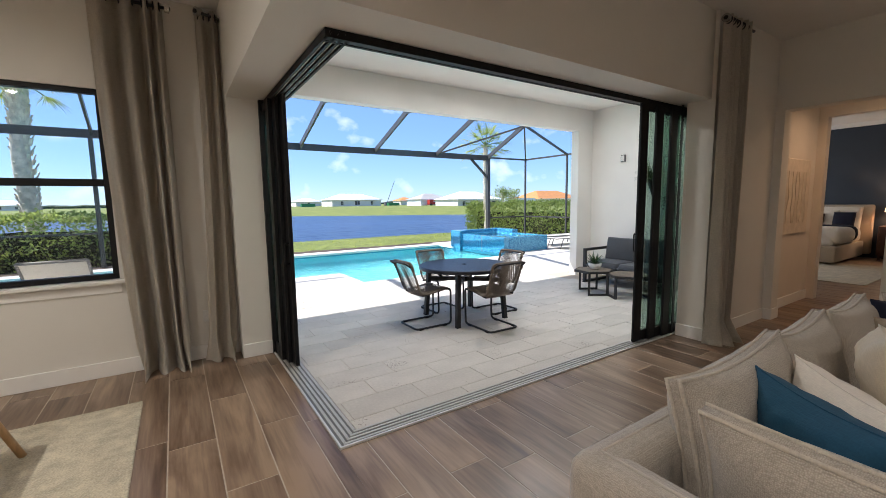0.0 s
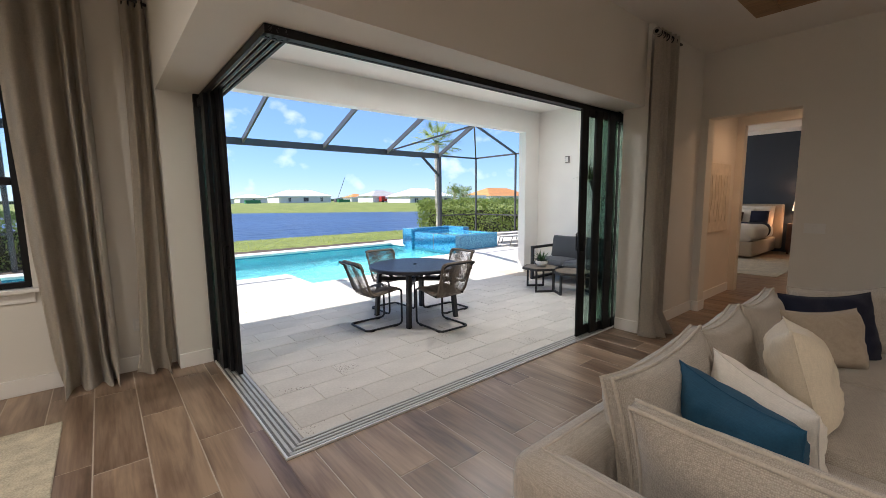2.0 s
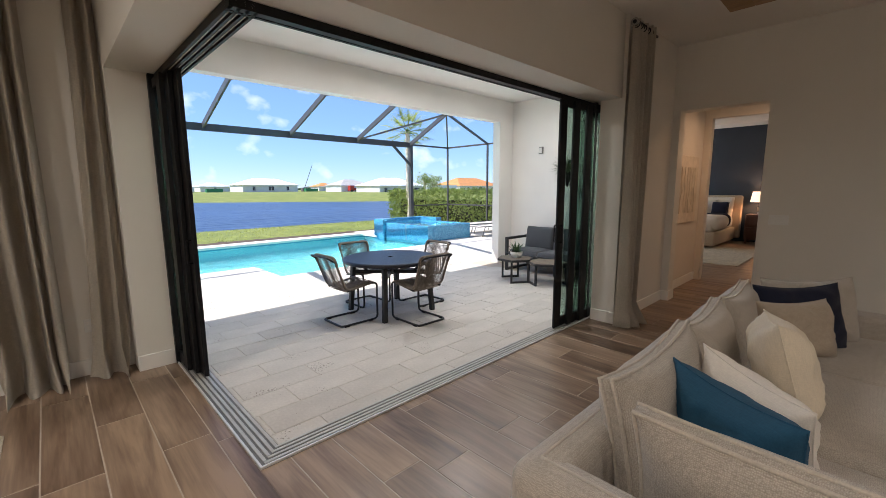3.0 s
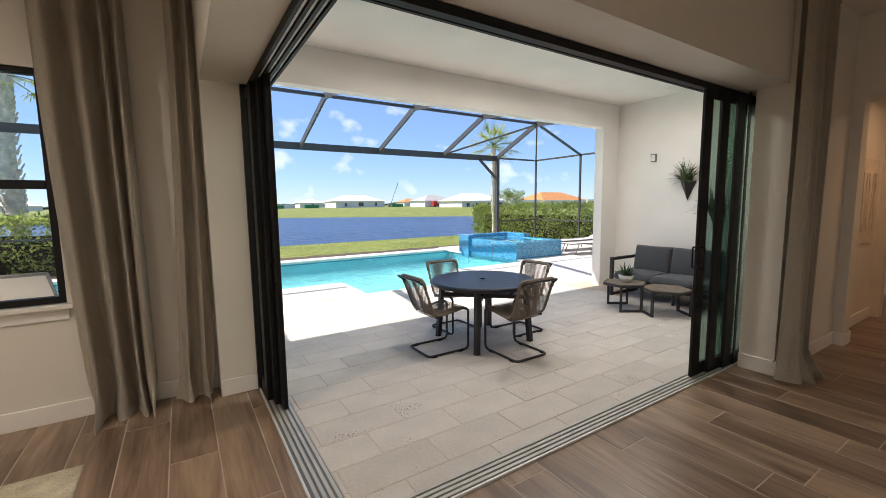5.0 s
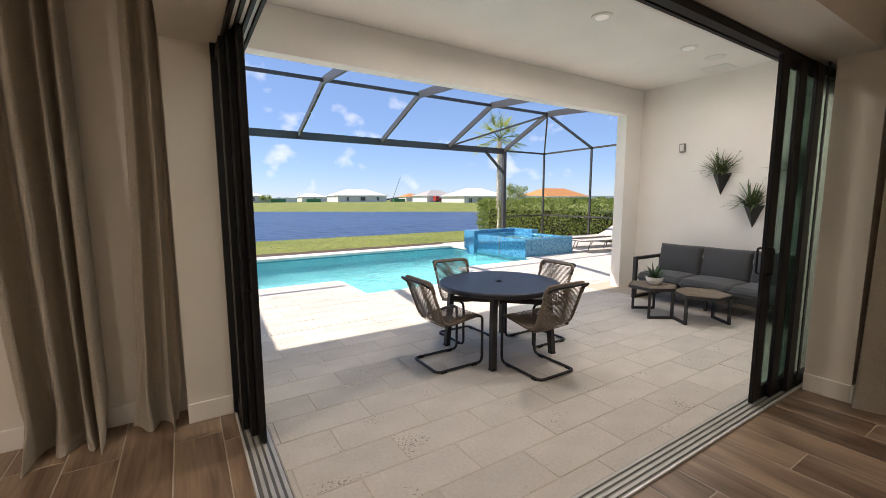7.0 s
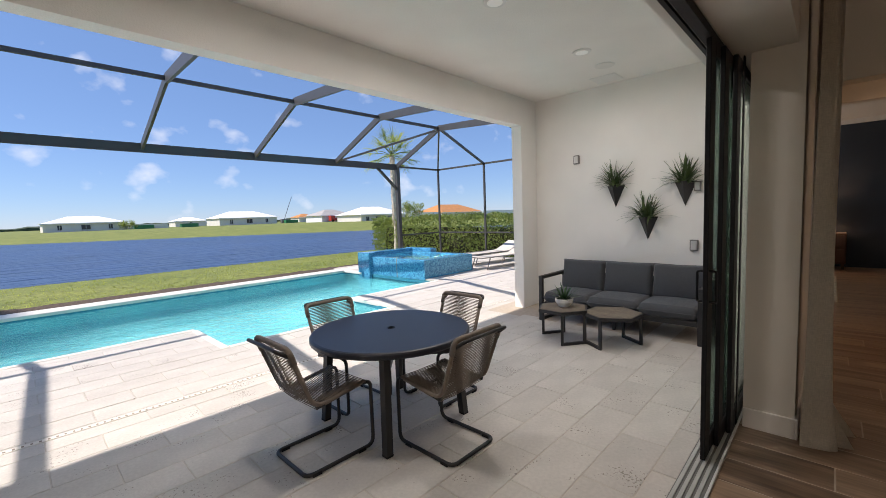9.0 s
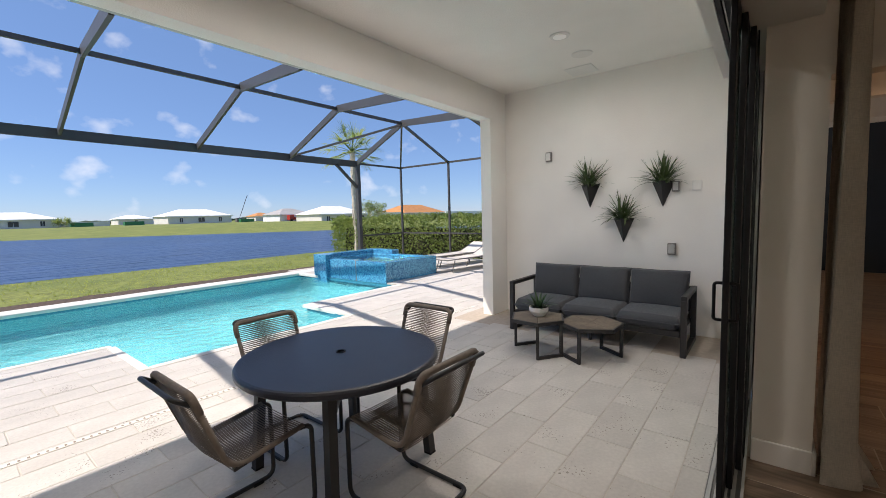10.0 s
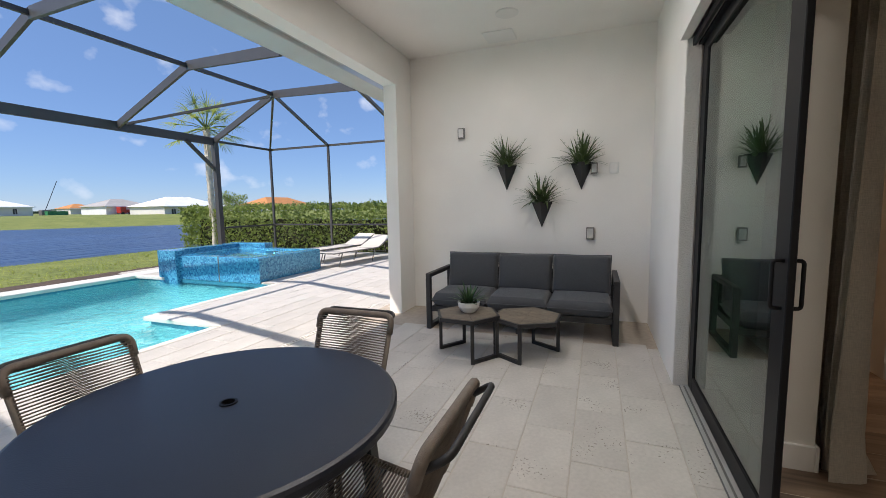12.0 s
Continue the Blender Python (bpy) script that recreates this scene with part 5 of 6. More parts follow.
far_house(sc(134, 110), sc(168, 110), 110, 15, -0.2, 2.6, 5.3, M_ROOFW, windows=4, label="white-roofed house with a dark porch across the lake")
far_house(sc(199, 150), sc(243, 150), 150, 22, 0.3, 2.9, 7.4, M_ROOFO, windows=3, label="house with an orange tile roof behind the hedge")
far_house(sc(98, 230), sc(108, 230), 230, 12, 0.4, 3.2, 5.4, M_ROOFO, windows=1, label="small orange-roofed house far across the lake")
far_house(-95, -70, 330, 20, 0.5, 3.4, 6.4, M_ROOFW, windows=3, label="pale house far along the lake")
for a, b in ((170, 196), (243, 300)):
    single("garden_wall", boxes((sc(a, 120), sc(b, 120), 120, 120.5, -0.6, 2.9)), M_ROOFW, "long white wall behind the hedge", "wall", kind="structure")
single("unfinished_wall", boxes((32, 45, 195, 203, -0.2, 2.2)), M_HOUSE, "low unfinished block walls of a building site", "building site")
M_GREEN = mat("green_container", (0.03, 0.2, 0.08), 0.5, vary=0.1, vscale=1)
for x, y in ((92, 186), (36, 190), (50, 186)):
    t = thing("skip_container", "green waste container on the building site", "container", pose(x, y, 0.4), group="waste containers")
    part("body", boxes((-3, 3, -1, 1, 0, 1.5)), M_GREEN, t)
    for k in range(6):
        part("rib", boxes((-2.8 + k * 1.1, -2.65 + k * 1.1, -1.08, -1.005, 0.05, 1.5)), M_GREEN, t)
t = thing("crane", "slim lattice crane boom over the building site", "crane", pose(91.5, 192, 0.4))
part("boom", beam(bmesh.new(), (0, 0, 1.5), (4.5, 0, 12.6), 0.16, 0.16), M_FRAME, t)
part("cab", boxes((-1.4, 1.4, -1, 1, 0, 2.0), bevel=0.1), M_GREYMETAL, t)
M_RED = mat("red_lorry", (0.4, 0.03, 0.02), 0.5, vary=0.05)
t = thing("lorry", "red lorry parked on the building site", "lorry", pose(sc(117, 148), 148, 0.3))
part("cab", boxes((-1.6, 0.2, -1.1, 1.1, 0.5, 2.6), bevel=0.12), M_RED, t)
part("bed", boxes((0.3, 4.2, -1.1, 1.1, 0.7, 1.7), bevel=0.05), M_RED, t)
for x in (-1.0, 1.2, 3.2):
    bm = bmesh.new()
    bmesh.ops.create_cone(bm, cap_ends=True, segments=16, radius1=0.5, radius2=0.5, depth=0.35, matrix=pose(x, -1.1, 0.5, 90, 0, 0))
    part("wheel", bm, M_BLACK, t)


def far_tree(x, y, z0, h, r, seed):
    t = thing("tree", "broad green tree beyond the hedge", "tree", pose(x, y, z0), group="far trees")
    q = random.Random(seed)
    bm = bmesh.new()
    tube(bm, [(0, 0, 0), (0.2, 0, h * 0.35), (0.1, 0, h * 0.6)], 0.3, 8)
    for k in range(5):
        a = k * 1.26
        tube(bm, [(0.2, 0, h * 0.35), (math.cos(a) * r * 0.6, math.sin(a) * r * 0.6, h * 0.7)], 0.12, 6)
    part("trunk", bm, M_TRUNK, t)
    bm = bmesh.new()
    cl = [(Vector((q.uniform(-r, r), q.uniform(-r, r), h * q.uniform(0.4, 0.92))), q.uniform(0.8, 1.5)) for _ in range(16)]
    for c, s in cl:
        for _ in range(60):
            d = Vector((q.gauss(0, 1), q.gauss(0, 1), q.gauss(0, 0.8))).normalized() * s * q.random() ** 0.4
            leaf(bm, c + d, (q.gauss(0, 1), q.gauss(0, 1), q.gauss(0, 1)), 0.5, 0.14, 0.3, 2)
    part("crown", bm, M_HEDGE, t)
    return t


far_tree(sc(168, 95), 95, -0.2, 6.3, 2.6, 4)
far_tree(sc(177, 95), 96, -0.2, 5.6, 2.2, 5)
far_tree(31, 187, 0.3, 3.0, 2.0, 6)
bm = bmesh.new()
q = random.Random(12)
prev = None
for i in range(240):
    x = -900 + i * 8
    h = 6.0 + 3.5 * noise.noise((i * 0.21, 0, 0)) + 2.0 * noise.noise((i * 0.9, 3, 0))
    y = 900 + 30 * noise.noise((i * 0.3, 8, 0)) - (x > 0) * 0.25 * x
    row = [bm.verts.new((x, y, -1)), bm.verts.new((x, y, h * 0.7)), bm.verts.new((x, y + 8, h)), bm.verts.new((x, y + 30, h * 0.9))]
    if prev:
        for k in range(3):
            bm.faces.new((prev[k], row[k], row[k + 1], prev[k + 1]))
    prev = row
single("backdrop", bm, M_WOODS, "low line of woods on the horizon", "woods", kind="stuff")


# ---- living room ----
def curtain(name, x0, x1, y, z1, b0, b1, folds, depth, seed, label="", puddle=0.13):
    """A lined linen curtain with deep folds, narrowing and puddling at the floor."""
    t = thing(name, label, "curtain", group="linen curtains")
    r = random.Random(seed)
    n, m = folds * 14, 40
    ws = [r.uniform(0.6, 1.5) for _ in range(folds)]
    cuts = [sum(ws[:i]) / sum(ws) for i in range(folds + 1)]
    amp = [r.uniform(0.7, 1.25) for _ in range(folds)]
    lean = [r.uniform(-0.5, 0.5) for _ in range(folds)]
    bm = bmesh.new()
    rows = []
    for j in range(m + 1):
        v = j / m
        z = z1 * (1 - v) + 0.004 * v
        low = max(0, v - 0.93) / 0.07
        mid = max(0, v - 0.75) / 0.25
        a, b = x0 + (b0 - x0) * v ** 1.8, x1 + (b1 - x1) * v ** 1.8
        row = []
        for i in range(n + 1):
            u = i / n
            q = min(folds - 1, max(k for k in range(folds) if cuts[k] <= u + 1e-9))
            f = (u - cuts[q]) / (cuts[q + 1] - cuts[q])
            w = -math.cos(f * math.tau)
            w = math.copysign(abs(w) ** 0.8, w)
            out = depth * amp[q] * (0.8 + 0.35 * v + 0.12 * math.sin(3.1 * v + 5 * lean[q])) * w
            out += 0.012 * math.sin(f * 9 + 4 * v + q) * (0.3 + mid)
            out += puddle * low * (0.7 + 0.5 * math.sin(q * 2.1 + seed)) * (0.6 + 0.4 * w)
            s = a + (b - a) * u + 0.02 * math.sin(f * math.tau) * lean[q] * 2 * v + 0.03 * low * math.sin(q * 1.7 + f * 4 + seed)
            zz = z + (0.02 * max(0, w) * low * (1 - v) * 14)
            row.append(bm.verts.new((s, y - out, max(0.003, zz))))
        rows.append(row)
    for j in range(m):
        for i in range(n):
            bm.faces.new((rows[j][i], rows[j][i + 1], rows[j + 1][i + 1], rows[j + 1][i]))
    bmesh.ops.solidify(bm, geom=bm.faces[:], thickness=0.004)
    part("cloth", bm, M_CURTAIN, t, smooth=True)
    for k in range(folds):
        xc = x0 + (x1 - x0) * (cuts[k] + cuts[k + 1]) / 2
        for e in (-1, 1):
            xg = xc + e * (x1 - x0) * (cuts[k + 1] - cuts[k]) / 4
            ring = [(xg, y + 0.03 * math.cos(a), z1 - 0.05 + 0.03 * math.sin(a)) for a in (i * math.tau / 16 for i in range(16))]
            part("grommet", tube(bmesh.new(), ring, 0.007, 6, closed=True), M_FRAME, t, "dark metal grommet", smooth=True)
    return t


def curtain_rod(pts, knob, label="short dark curtain rod with a round nickel finial"):
    t = thing("curtain_rod", label, "curtain rod", group="curtain rods")
    part("rod", tube(bmesh.new(), pts, 0.013, 10), M_FRAME, t, smooth=True)
    d = (Vector(knob) - (Vector(pts[0]) + Vector(pts[-1])) / 2).normalized()
    rot = d.to_track_quat("Z", "Y").to_matrix().to_4x4()
    bm = bmesh.new()
    bmesh.ops.create_cone(bm, cap_ends=True, segments=24, radius1=0.034, radius2=0.038, depth=0.035, matrix=Matrix.Translation(knob) @ rot)
    f = part("finial", bm, M_CHROME, t, "round brushed nickel finial")
    bm = bmesh.new()
    bmesh.ops.create_cone(bm, cap_ends=True, segments=20, radius1=0.02, radius2=0.016, depth=0.01, matrix=Matrix.Translation(Vector(knob) + d * 0.021) @ rot)
    part("cap", bm, M_BLACK, f)
    return t


curtain("curtain", -0.31, 0.2, 4.51, 3.22, -0.19, 0.21, 4, 0.07, 2, label="floor-length beige linen curtain drawn beside the window")
curtain("curtain", 0.44, 0.62, 4.52, 3.22, 0.345, 0.6, 2, 0.04, 5, label="narrow beige linen curtain beside the sliding door")
curtain("curtain", 4.62, 5.06, 2.03, 3.2, 4.66, 4.96, 5, 0.05, 11, label="floor-length beige linen curtain past the sliding door")
curtain_rod([(-0.45, 4.51, 3.17), (0.22, 4.51, 3.17)], (0.235, 4.51, 3.17))
curtain_rod([(0.625, 4.52, 3.17), (0.47, 4.45, 3.17)], (0.455, 4.44, 3.17))
curtain_rod([(5.2, 2.03, 3.16), (4.62, 2.03, 3.16)], (4.6, 2.03, 3.16))

bm = boxes((-2.6, -0.14, 1.4, 3.88, 0.0, 0.014), bevel=0.006)
single("area_rug", bm, M_RUG, "pale oatmeal woven area rug on the plank floor", "rug")
M_OAK = mat("light_oak", (0.48, 0.3, 0.15), 0.5, vary=0.12, vscale=5, grain=0.15, gscale=60, stretch=(1, 1, 0.2))
t = thing("accent_chair", "light oak legged accent chair with a pale seat on the rug", "chair", pose(-1.06, 3.12, 0.014))
for sx, sy in ((1, 1), (1, -1), (-1, 1), (-1, -1)):
    part("leg", tube(bmesh.new(), [(sx * 0.36, sy * 0.3, 0), (sx * 0.24, sy * 0.22, 0.4)], 0.02, 10), M_OAK, t, smooth=True)
part("seat", slab(bmesh.new(), 0.58, 0.56, 0.1, 0.04, pose(0, 0, 0.44)), M_IVORY, t, smooth=True)


def boxed_point(w, d, u, v, sag):
    """A point of a cushion's outline plane: edges sag in the middle, corners stay out as ears."""
    kv = 1 - sag * (1 - u * u) * abs(v) ** 3
    ku = 1 - 0.35 * sag * (1 - v * v) * abs(u) ** 3
    return u * ku * w / 2, v * kv * d / 2


def boxed_cushion(bm, w, d, bulge, m, band=0.045, sag=0.17, n=20, crease=0.008):
    """A stuffed cushion with a boxed edge between two faces."""
    side = {}
    for s in (1, -1):
        for i in range(n + 1):
            for j in range(n + 1):
                u, v = 2 * i / n - 1, 2 * j / n - 1
                x, y = boxed_point(w, d, u, v, sag)
                full = max(0.0, (1 - u ** 4) * (1 - v ** 4)) ** 0.7
                fold = (crease * noise.noise((u * 2.2 + w * 9, v * 2.2, s * 2.0)) + 0.5 * crease * noise.noise((u * 6 + v * 3, v * 5 - u * 2, w * 20))) * min(1, full * 2)
                side[s, i, j] = bm.verts.new(m @ Vector((x, y, s * (band / 2 + bulge / 2 * full) + fold)))
        for i in range(n):
            for j in range(n):
                q = [side[s, i, j], side[s, i + 1, j], side[s, i + 1, j + 1], side[s, i, j + 1]]
                bm.faces.new(q if s > 0 else q[::-1])
    rim = [(i, 0) for i in range(n)] + [(n, j) for j in range(n)] + [(n - i, n) for i in range(n)] + [(0, n - j) for j in range(n)]
    for a, b in zip(rim, rim[1:] + rim[:1]):
        bm.faces.new((side[-1, a[0], a[1]], side[-1, b[0], b[1]], side[1, b[0], b[1]], side[1, a[0], a[1]]))
    return bm


def boxed_piping(bm, w, d, m, band=0.045, sag=0.17, n=16):
    ring = [(2 * i / n - 1, -1) for i in range(n)] + [(1, 2 * j / n - 1) for j in range(n)] + [(1 - 2 * i / n, 1) for i in range(n)] + [(-1, 1 - 2 * j / n) for j in range(n)]
    for s in (1, -1):
        tube(bm, [m @ Vector((*boxed_point(w, d, u, v, sag), s * band / 2)) for u, v in ring], 0.0075, 6, closed=True)
    return bm


def sectional():
    s = thing("sectional_sofa", "L-shaped beige linen sectional sofa with corded cushions", "sofa")
    part("back_frame", slab(bmesh.new(), 3.4, 0.19, 0.62, 0.07, pose(2.89, 0.885, 0.35)), M_SOFA, s, smooth=True)
    part("return_frame", slab(bmesh.new(), 0.186, 2.478, 0.618, 0.07, pose(1.285, -0.265, 0.3495)), M_SOFA, s, smooth=True)
    part("arm", slab(bmesh.new(), 0.22, 1.1, 0.56, 0.04, pose(4.5, 0.27, 0.32)), M_SOFA, s, smooth=True)
    bm = bmesh.new()
    tube(bm, [(1.29, 0.9, 0.66), (4.5, 0.9, 0.66)], 0.005, 6)
    tube(bm, [(1.29, -1.42, 0.659), (1.29, 0.9, 0.66)], 0.005, 6)
    part("piping", bm, M_PIPE, s, smooth=True)
    part("base", boxes((1.25, 4.5, -0.25, 0.9, 0.06, 0.24), (1.25, 2.3, -1.45, -0.25, 0.06, 0.24), bevel=0.01), M_SOFA, s)
    for p in ((1.25, 0.92), (4.52, 0.92), (1.25, -1.42), (4.52, -0.2)):
        part("foot", disc(bmesh.new(), (*p, 0.03), 0.03, 0.06, 16), M_FRAME, s)
    for x in (1.9, 2.95, 3.93):
        part("seat_cushion", slab(bmesh.new(), 1.03, 1.0, 0.2, 0.06, pose(x, 0.28, 0.34)), M_SOFA, s, smooth=True)
    part("seat_cushion", slab(bmesh.new(), 0.95, 1.2, 0.2, 0.06, pose(1.86, -0.83, 0.34)), M_SOFA, s, smooth=True)
    r = random.Random(4)
    for x, w in ((1.99, 0.84), (2.71, 0.64), (3.4, 0.78)):
        m = pose(x, 0.77, 0.63, 80 + r.uniform(-2, 2), r.uniform(-2, 2), r.uniform(-2, 2))
        c = part("back_cushion", boxed_cushion(bmesh.new(), w, 0.5, 0.19, m), M_SOFA, s, smooth=True)
        part("piping", boxed_piping(bmesh.new(), w, 0.5, m), M_PIPE, c, "raised corded seam", smooth=True)
    m = pose(1.53, 0.1, 0.61, 76, 0, 90)
    c = part("back_cushion", boxed_cushion(bmesh.new(), 1.16, 0.5, 0.17, m, 0.045, 0.1), M_SOFA, s, smooth=True)
    part("piping", boxed_piping(bmesh.new(), 1.16, 0.5, m, 0.045, 0.1), M_PIPE, c, smooth=True)
    return s


sectional()


def pillow(m, w, h, d, material, label):
    t = thing("throw_pillow", label, "pillow", m, group="throw pillows")
    part("cover", boxed_cushion(bmesh.new(), w * 1.05, h * 1.08, d * 1.25, Matrix(), 0.004, 0.14, 24, 0.019), material, t, smooth=True)
    ring = [(u, v) for u, v in [(-1 + i / 8, -1) for i in range(16)] + [(1, -1 + i / 8) for i in range(16)] + [(1 - i / 8, 1) for i in range(16)] + [(-1, 1 - i / 8) for i in range(16)]]
    part("seam", tube(bmesh.new(), [(*boxed_point(w * 1.05, h * 1.08, u, v, 0.14), 0) for u, v in ring], 0.0035, 6, closed=True), material, t, smooth=True)
    return t


pillow(pose(1.9, 0.5, 0.632, 80, -3, 62), 0.47, 0.385, 0.17, M_TEAL, "deep teal velvet throw pillow lying on the sofa")
pillow(pose(2.15, 0.47, 0.628, 75, -6, 54), 0.47, 0.375, 0.15, M_IVORY, "ivory cotton throw pillow behind the teal one")
pillow(pose(2.72, 0.45, 0.67, 74, 6, 14), 0.42, 0.45, 0.19, M_CREAM, "cream throw pillow leaning on the sofa back")
pillow(pose(3.64, 0.49, 0.612, 72, 0, -40), 0.48, 0.36, 0.17, M_TAUPE, "taupe gathered throw pillow in the sofa corner")
pillow(pose(3.88, 0.49, 0.635, 74, 0, -40), 0.6, 0.44, 0.15, M_INDIGO, "navy throw pillow behind the taupe one")
pillow(pose(4.1, 0.46, 0.645, 76, 0, -44), 0.64, 0.45, 0.18, M_SOFA, "large beige corded pillow against the sofa arm")
pillow(pose(1.4, 0.2, 0.72, 12, 6, 20), 0.3, 0.26, 0.1, M_INDIGO, "small navy throw pillow resting on the sofa return")

t = thing("light_switch", "white wall switch plate beside the hall opening", "switch", pose(6.2, 0.94, 1.16))
part("plate", boxes((-0.008, -0.001, -0.09, 0.09, -0.055, 0.055), bevel=0.002), M_WHITEP, t)
for k in (-0.045, 0.0, 0.045):
    part("rocker", boxes((-0.012, -0.008, k - 0.017, k + 0.017, -0.033, 0.033), bevel=0.002), M_WHITEP, t)
t = thing("alarm_sensor", "small white sensor high on the wall corner", "sensor", pose(6.1, 2.2, 2.2))
part("body", boxes((-0.03, 0.03, -0.045, -0.001, -0.05, 0.05), bevel=0.01), M_WHITEP, t)
t = thing("wall_outlet", "white wall outlet low beside the curtain", "outlet", pose(0.36, 4.66, 0.42))
part("plate", boxes((-0.035, 0.035, -0.007, -0.001, -0.057, 0.057), bevel=0.002), M_WHITEP, t)
for z in (-0.022, 0.022):
    part("socket", boxes((-0.017, 0.017, -0.009, -0.007, z - 0.014, z + 0.014)), M_TRIM, t)

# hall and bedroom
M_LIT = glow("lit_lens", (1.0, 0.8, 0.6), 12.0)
M_ART = mat("pale_plaster_relief", (0.66, 0.58, 0.48), 0.8, vary=0.12, vscale=7, bump=0.5, bscale=14)
t = thing("wall_art", "pale carved wood relief panel on the hall wall", "wall art", pose(7.15, 2.2, 1.5))
part("panel", boxes((-0.55, 0.55, -0.025, -0.001, -0.5, 0.5), bevel=0.004), M_ART, t)
r = random.Random(3)
for k in range(7):
    x = -0.36 + k * 0.12
    part("carving", tube(bmesh.new(), [(x + r.uniform(-0.04, 0.04), -0.032, -0.35 + 0.17 * i) for i in range(5)], 0.004, 6), M_ART, t)
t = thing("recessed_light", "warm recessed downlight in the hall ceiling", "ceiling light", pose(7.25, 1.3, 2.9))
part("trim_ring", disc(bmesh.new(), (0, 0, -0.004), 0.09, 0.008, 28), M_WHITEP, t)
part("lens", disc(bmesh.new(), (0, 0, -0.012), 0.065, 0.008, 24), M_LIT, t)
for x, y in LIVING_LIGHTS:
    t = thing("recessed_light", "lit round recessed light in the living room ceiling", "ceiling light", pose(x, y, CEIL), group="living room downlights")
    part("trim_ring", disc(bmesh.new(), (0, 0, -0.004), 0.09, 0.008, 28), M_WHITEP, t)
    part("lens", disc(bmesh.new(), (0, 0, -0.006), 0.065, 0.012, 24), M_LIT, t)

M_HEAD = woven("headboard_linen", (0.45, 0.37, 0.28), 200)
M_BROWN = woven("brown_throw", (0.1, 0.05, 0.035), 200)
bed = thing("bed", "upholstered bed with white bedding and dark throw pillows", "bed", pose(14.35, 3.86, 0))
part("headboard", slab(bmesh.new(), 0.14, 2.3, 1.2, 0.05, pose(-0.08, 0, 0.7)), M_HEAD, bed, smooth=True)
part("base", slab(bmesh.new(), 2.15, 2.05, 0.36, 0.04, pose(-1.2, 0, 0.24)), M_HEAD, bed, smooth=True)
part("mattress", slab(bmesh.new(), 2.1, 1.95, 0.3, 0.09, pose(-1.2, 0, 0.56)), M_IVORY, bed, smooth=True)
part("duvet", slab(bmesh.new(), 1.5, 2.2, 0.34, 0.14, pose(-1.5, 0, 0.64)), M_IVORY, bed, smooth=True)
part("folded_band", slab(bmesh.new(), 0.34, 2.24, 0.37, 0.15, pose(-1.2, 0, 0.66)), M_INDIGO, bed, "dark folded coverlet band", smooth=True)
for k, (dy, dx, w, h, mm) in enumerate(((-0.55, -0.28, 0.85, 0.62, M_IVORY), (0.5, -0.28, 0.85, 0.62, M_IVORY), (-0.3, -0.45, 0.6, 0.46, M_IVORY), (-0.72, -0.55, 0.4, 0.34, M_INDIGO), (-0.1, -0.62, 0.55, 0.26, M_BROWN))):
    part("bed_pillow", cushion(bmesh.new(), w, h, 0.18, pose(dx, dy, 0.96, 70, 0, -90), 0.5), mm, bed, smooth=True)
t = thing("nightstand", "dark wood nightstand with two drawers beside the bed", "nightstand", pose(14.08, 2.15, 0))
part("body", boxes((-0.25, 0.25, -0.4, 0.4, 0.12, 0.8), bevel=0.01), M_BROWN, t)
for z in (0.18, 0.49):
    d = part("drawer", boxes((-0.27, -0.25, -0.37, 0.37, z, z + 0.27), bevel=0.004), M_BROWN, t)
    part("knob", disc(bmesh.new(), (-0.28, 0, z + 0.13), 0.015, 0.03, 12), M_CHROME, d)
for sx in (-0.2, 0.2):
    for sy in (-0.35, 0.35):
        part("leg", boxes((sx - 0.025, sx + 0.025, sy - 0.025, sy + 0.025, 0, 0.12)), M_BROWN, t)
t = thing("table_lamp", "lit table lamp with a white drum shade and glass base", "lamp", pose(14.05, 2.27, 0.8))
part("base", disc(disc(bmesh.new(), (0, 0, 0.12), 0.05, 0.16, 20, 0.09), (0, 0, 0.02), 0.08, 0.04, 20), M_CHROME, t)
part("stem", tube(bmesh.new(), [(0, 0, 0.2), (0, 0, 0.4)], 0.01, 8), M_CHROME, t)
bm = bmesh.new()
bmesh.ops.create_cone(bm, cap_ends=False, segments=32, radius1=0.24, radius2=0.2, depth=0.28, matrix=Matrix.Translation((0, 0, 0.47)))
part("shade", bm, glow("lamp_shade", (1.0, 0.68, 0.42), 0.55), t, "glowing white drum shade", smooth=True)
bl = bpy.data.lights.new("bulb", "POINT")
bl.energy, bl.color, bl.shadow_soft_size = 6.0, (1.0, 0.62, 0.36), 0.05
new("bulb", bl).matrix_world = pose(14.05, 2.27, 1.27)
single("bedroom_rug", boxes((9.75, 12.6, 1.9, 4.9, 0.0, 0.014), bevel=0.005), M_RUG, "pale bedroom area rug", "rug")


# ---- planks and pavers, one by one ----
def plank_mesh(name, w, d, h, material, bev):
    bm = bmesh.new()
    box(bm, -w / 2, w / 2, -d / 2, d / 2, -h, 0)
    top = [e for e in bm.edges if all(v.co.z > -1e-6 for v in e.verts)]
    bmesh.ops.bevel(bm, geom=top, offset=bev, segments=1, affect="EDGES")
    return mesh_of(name, bm, material)


PW, PL, GAP = 0.2615, 1.2, 0.007
plank_me = plank_mesh("plank", PW - GAP, PL - GAP, 0.008, M_PLANK, 0.0012)
far_b = bmesh.new()
r = random.Random(21)


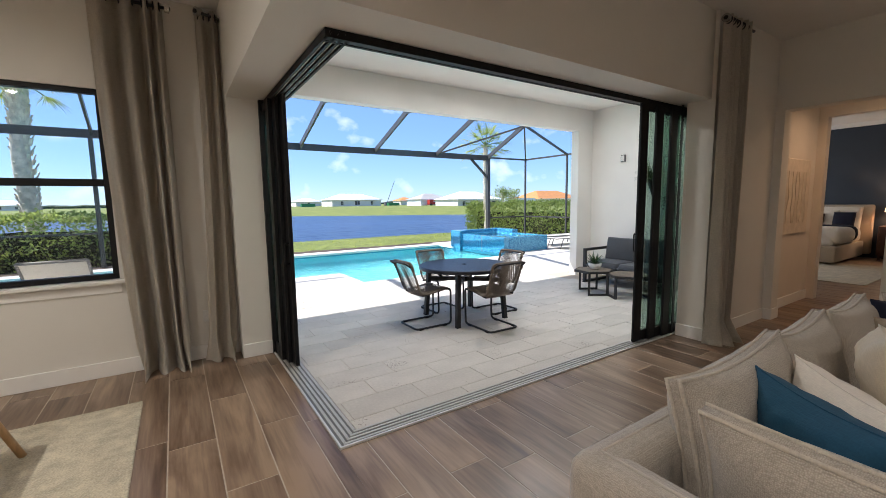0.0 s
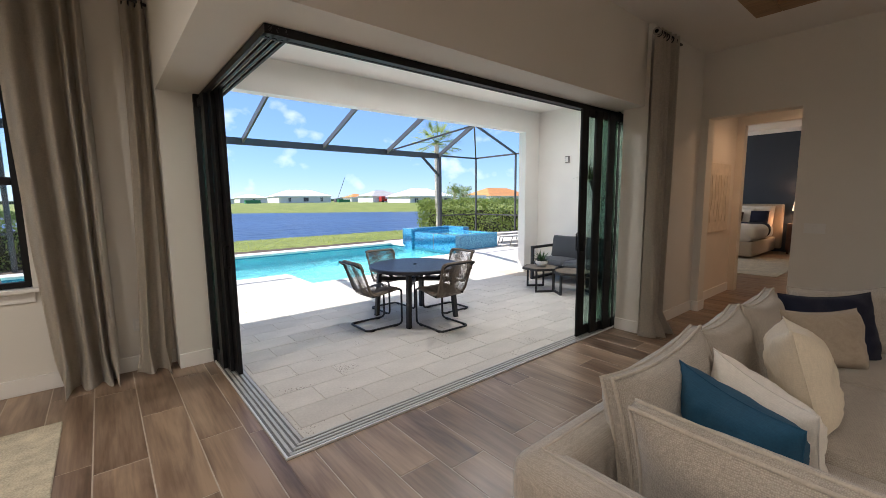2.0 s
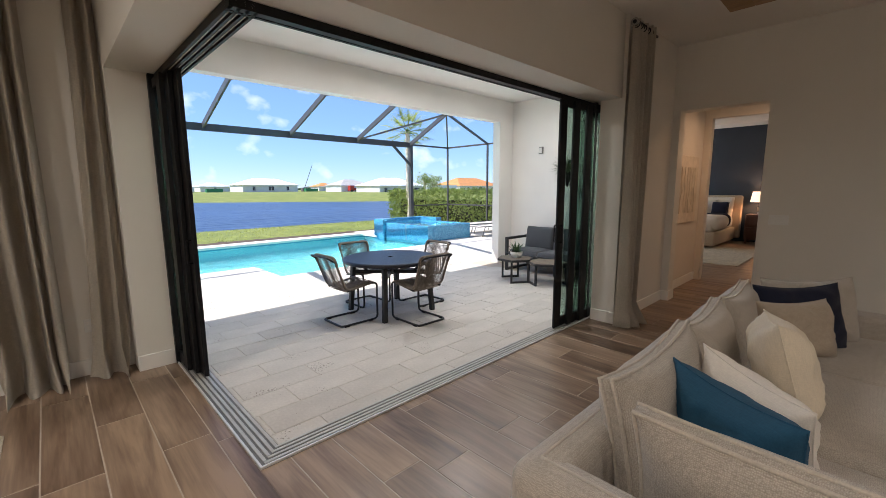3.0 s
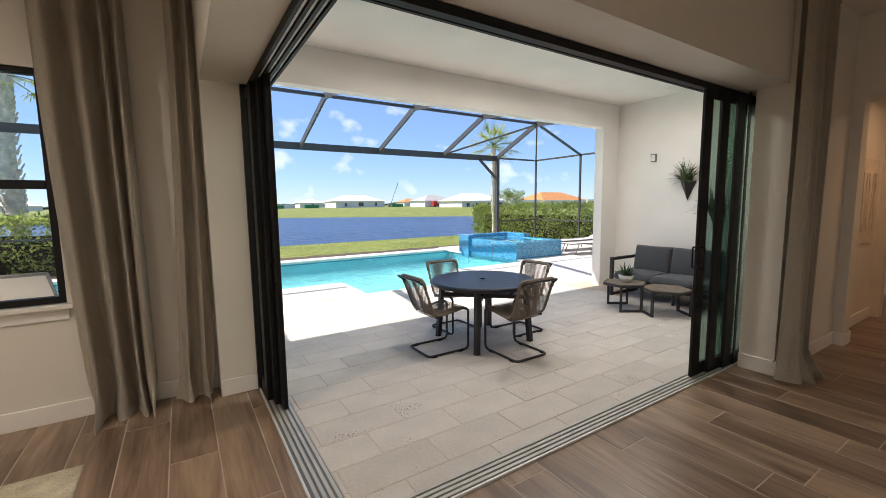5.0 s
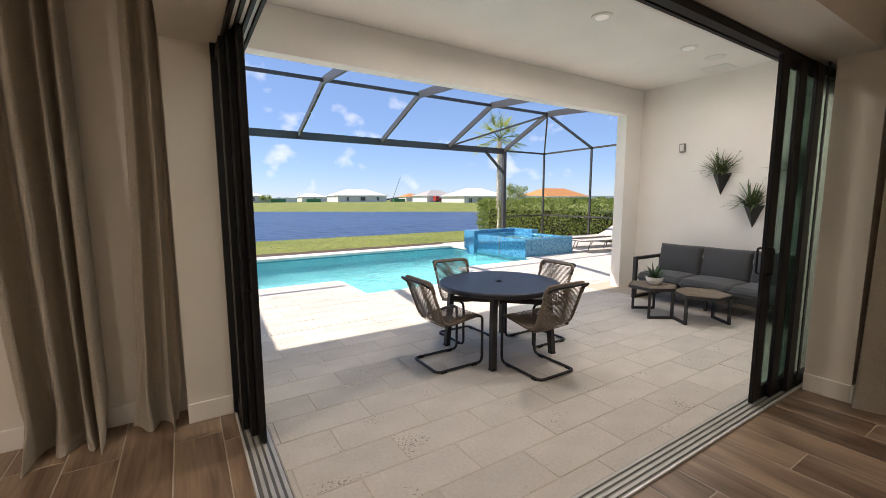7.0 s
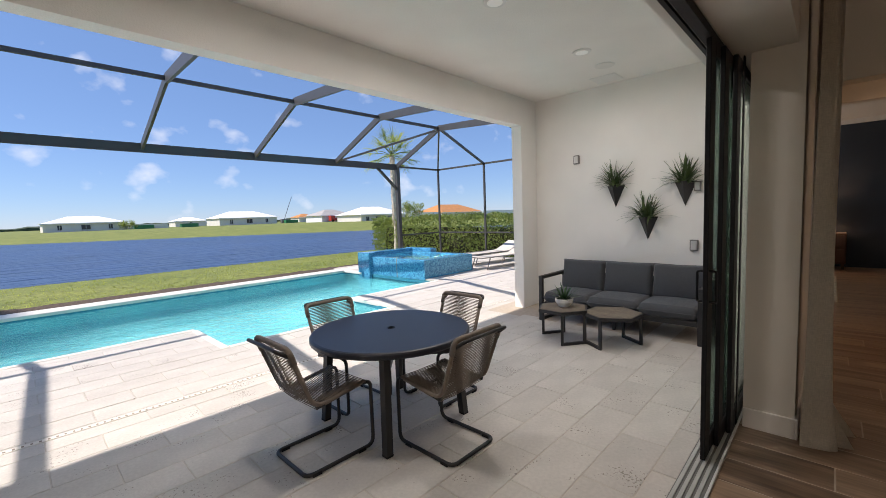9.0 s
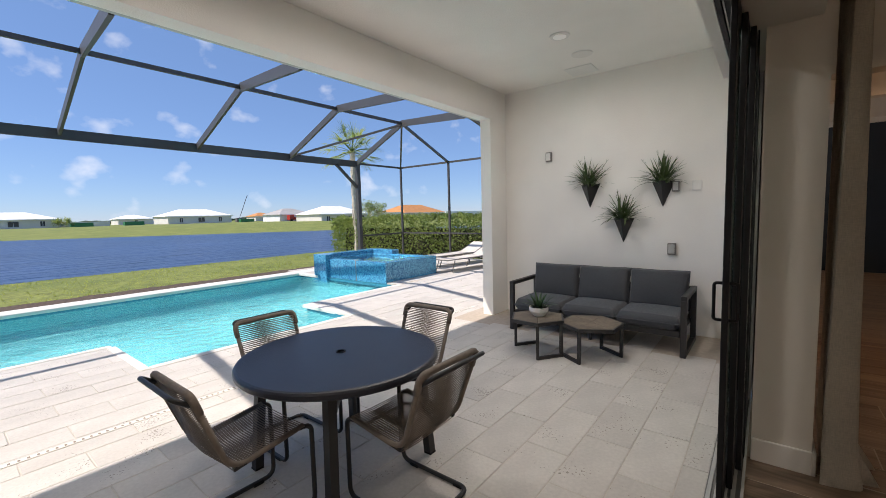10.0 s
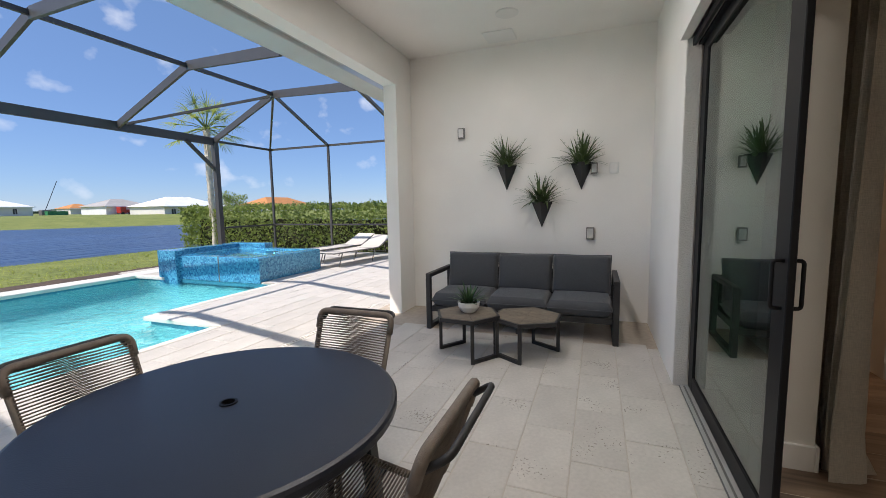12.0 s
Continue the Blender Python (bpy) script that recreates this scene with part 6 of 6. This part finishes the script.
def lay(x0, x1, y0, y1, near):
    i0, i1 = math.floor((x0 - 0.025) / PW), math.ceil((x1 - 0.025) / PW)
    for i in range(i0, i1):
        cx = 0.025 + PW * (i + 0.5)
        a, b = max(x0, cx - PW / 2 + GAP / 2), min(x1, cx + PW / 2 - GAP / 2)
        if b - a < 0.01:
            continue
        y = y0 - PL * ((i * 0.37 + 0.13 * (i % 3)) % 1.0)
        while y < y1:
            c, d = max(y0, y + GAP / 2), min(y1, y + PL - GAP / 2)
            if d - c > 0.01:
                whole = b - a > PW - GAP - 1e-4 and d - c > PL - GAP - 1e-4
                if near:
                    me = plank_me if whole else plank_mesh("plank", b - a, d - c, 0.008, M_PLANK, 0.0012)
                    ob = new("plank", me)
                    ob.parent = floor
                    ob.location = ((a + b) / 2, (c + d) / 2, 0.002)
                else:
                    box(far_b, a, b, c, d, -0.006, 0.002)
            y += PL


lay(-2.3, 0.9, 0.6, 4.64, True)
lay(0.9, 4.72, -0.4, 2.415, True)
lay(4.72, 6.2, -0.4, 2.15, True)
lay(-2.3, 0.9, -4.0, 0.6, False)
lay(-4.0, -2.3, -4.0, 4.64, False)
lay(0.9, 6.2, -4.0, -0.4, False)
lay(6.2, 8.0, -0.1, 2.2, True)
lay(8.0, 14.4, -1.8, 5.8, False)
rest = part("planks", far_b, M_PLANK, floor)
rest["kind"] = "stuff"

TW, TD = 0.6, 0.285
paver_me = plank_mesh("paver", TW - 0.006, TD - 0.006, 0.03, M_PAVER, 0.003)
rest_b = bmesh.new()


def pave(x0, x1, y0, y1, owner, near, holes=()):
    j0, j1 = math.floor((y0 - 3.28) / TD), math.ceil((y1 - 3.28) / TD)
    for j in range(j0, j1):
        c, d = max(y0, 3.28 + TD * j + 0.003), min(y1, 3.28 + TD * (j + 1) - 0.003)
        if d - c < 0.015:
            continue
        off = 1.10 if j % 2 == 0 else 1.40
        i0, i1 = math.floor((x0 - off) / TW), math.ceil((x1 - off) / TW)
        for i in range(i0, i1):
            a, b = max(x0, off + TW * i + 0.003), min(x1, off + TW * (i + 1) - 0.003)
            if b - a < 0.015:
                continue
            whole = b - a > TW - 0.0065 and d - c > TD - 0.0065
            if near:
                me = paver_me if whole else plank_mesh("paver", b - a, d - c, 0.03, M_PAVER, 0.003)
                ob = new("paver", me)
                ob.parent = owner
                ob.location = ((a + b) / 2, (c + d) / 2, r.uniform(-0.0012, 0.0012))
            else:
                box(rest_b, a, b, c, d, -0.03, r.uniform(-0.001, 0.001))


pave(1.07, 7.3, 2.58, 6.043, patio, True)
pave(-0.5, 9.0, 6.097, 7.29, deck, True)
pave(7.3, 9.0, 5.87, 6.043, deck, False)
pave(7.2, 9.0, 6.043, 6.097, deck, False)
pave(0.6, 1.07, 5.51, 6.043, deck, False)
pave(-6.0, -0.5, 6.097, 8.55, deck, False)
pave(-0.5, 3.0, 7.29, 8.55, deck, True)
pave(-6.0, 0.6, 4.92, 6.043, deck, False)
pave(5.87, 9.0, 7.29, 8.55, deck, False)
pave(9.0, 13.05, 5.787, 9.0, deck, False)
pave(9.95, 13.05, 9.0, 12.35, deck, False)
pave(8.13, 9.95, 8.7, 9.04, deck, False)
rest = part("pavers", rest_b, M_PAVER, deck)
rest["kind"] = "stuff"
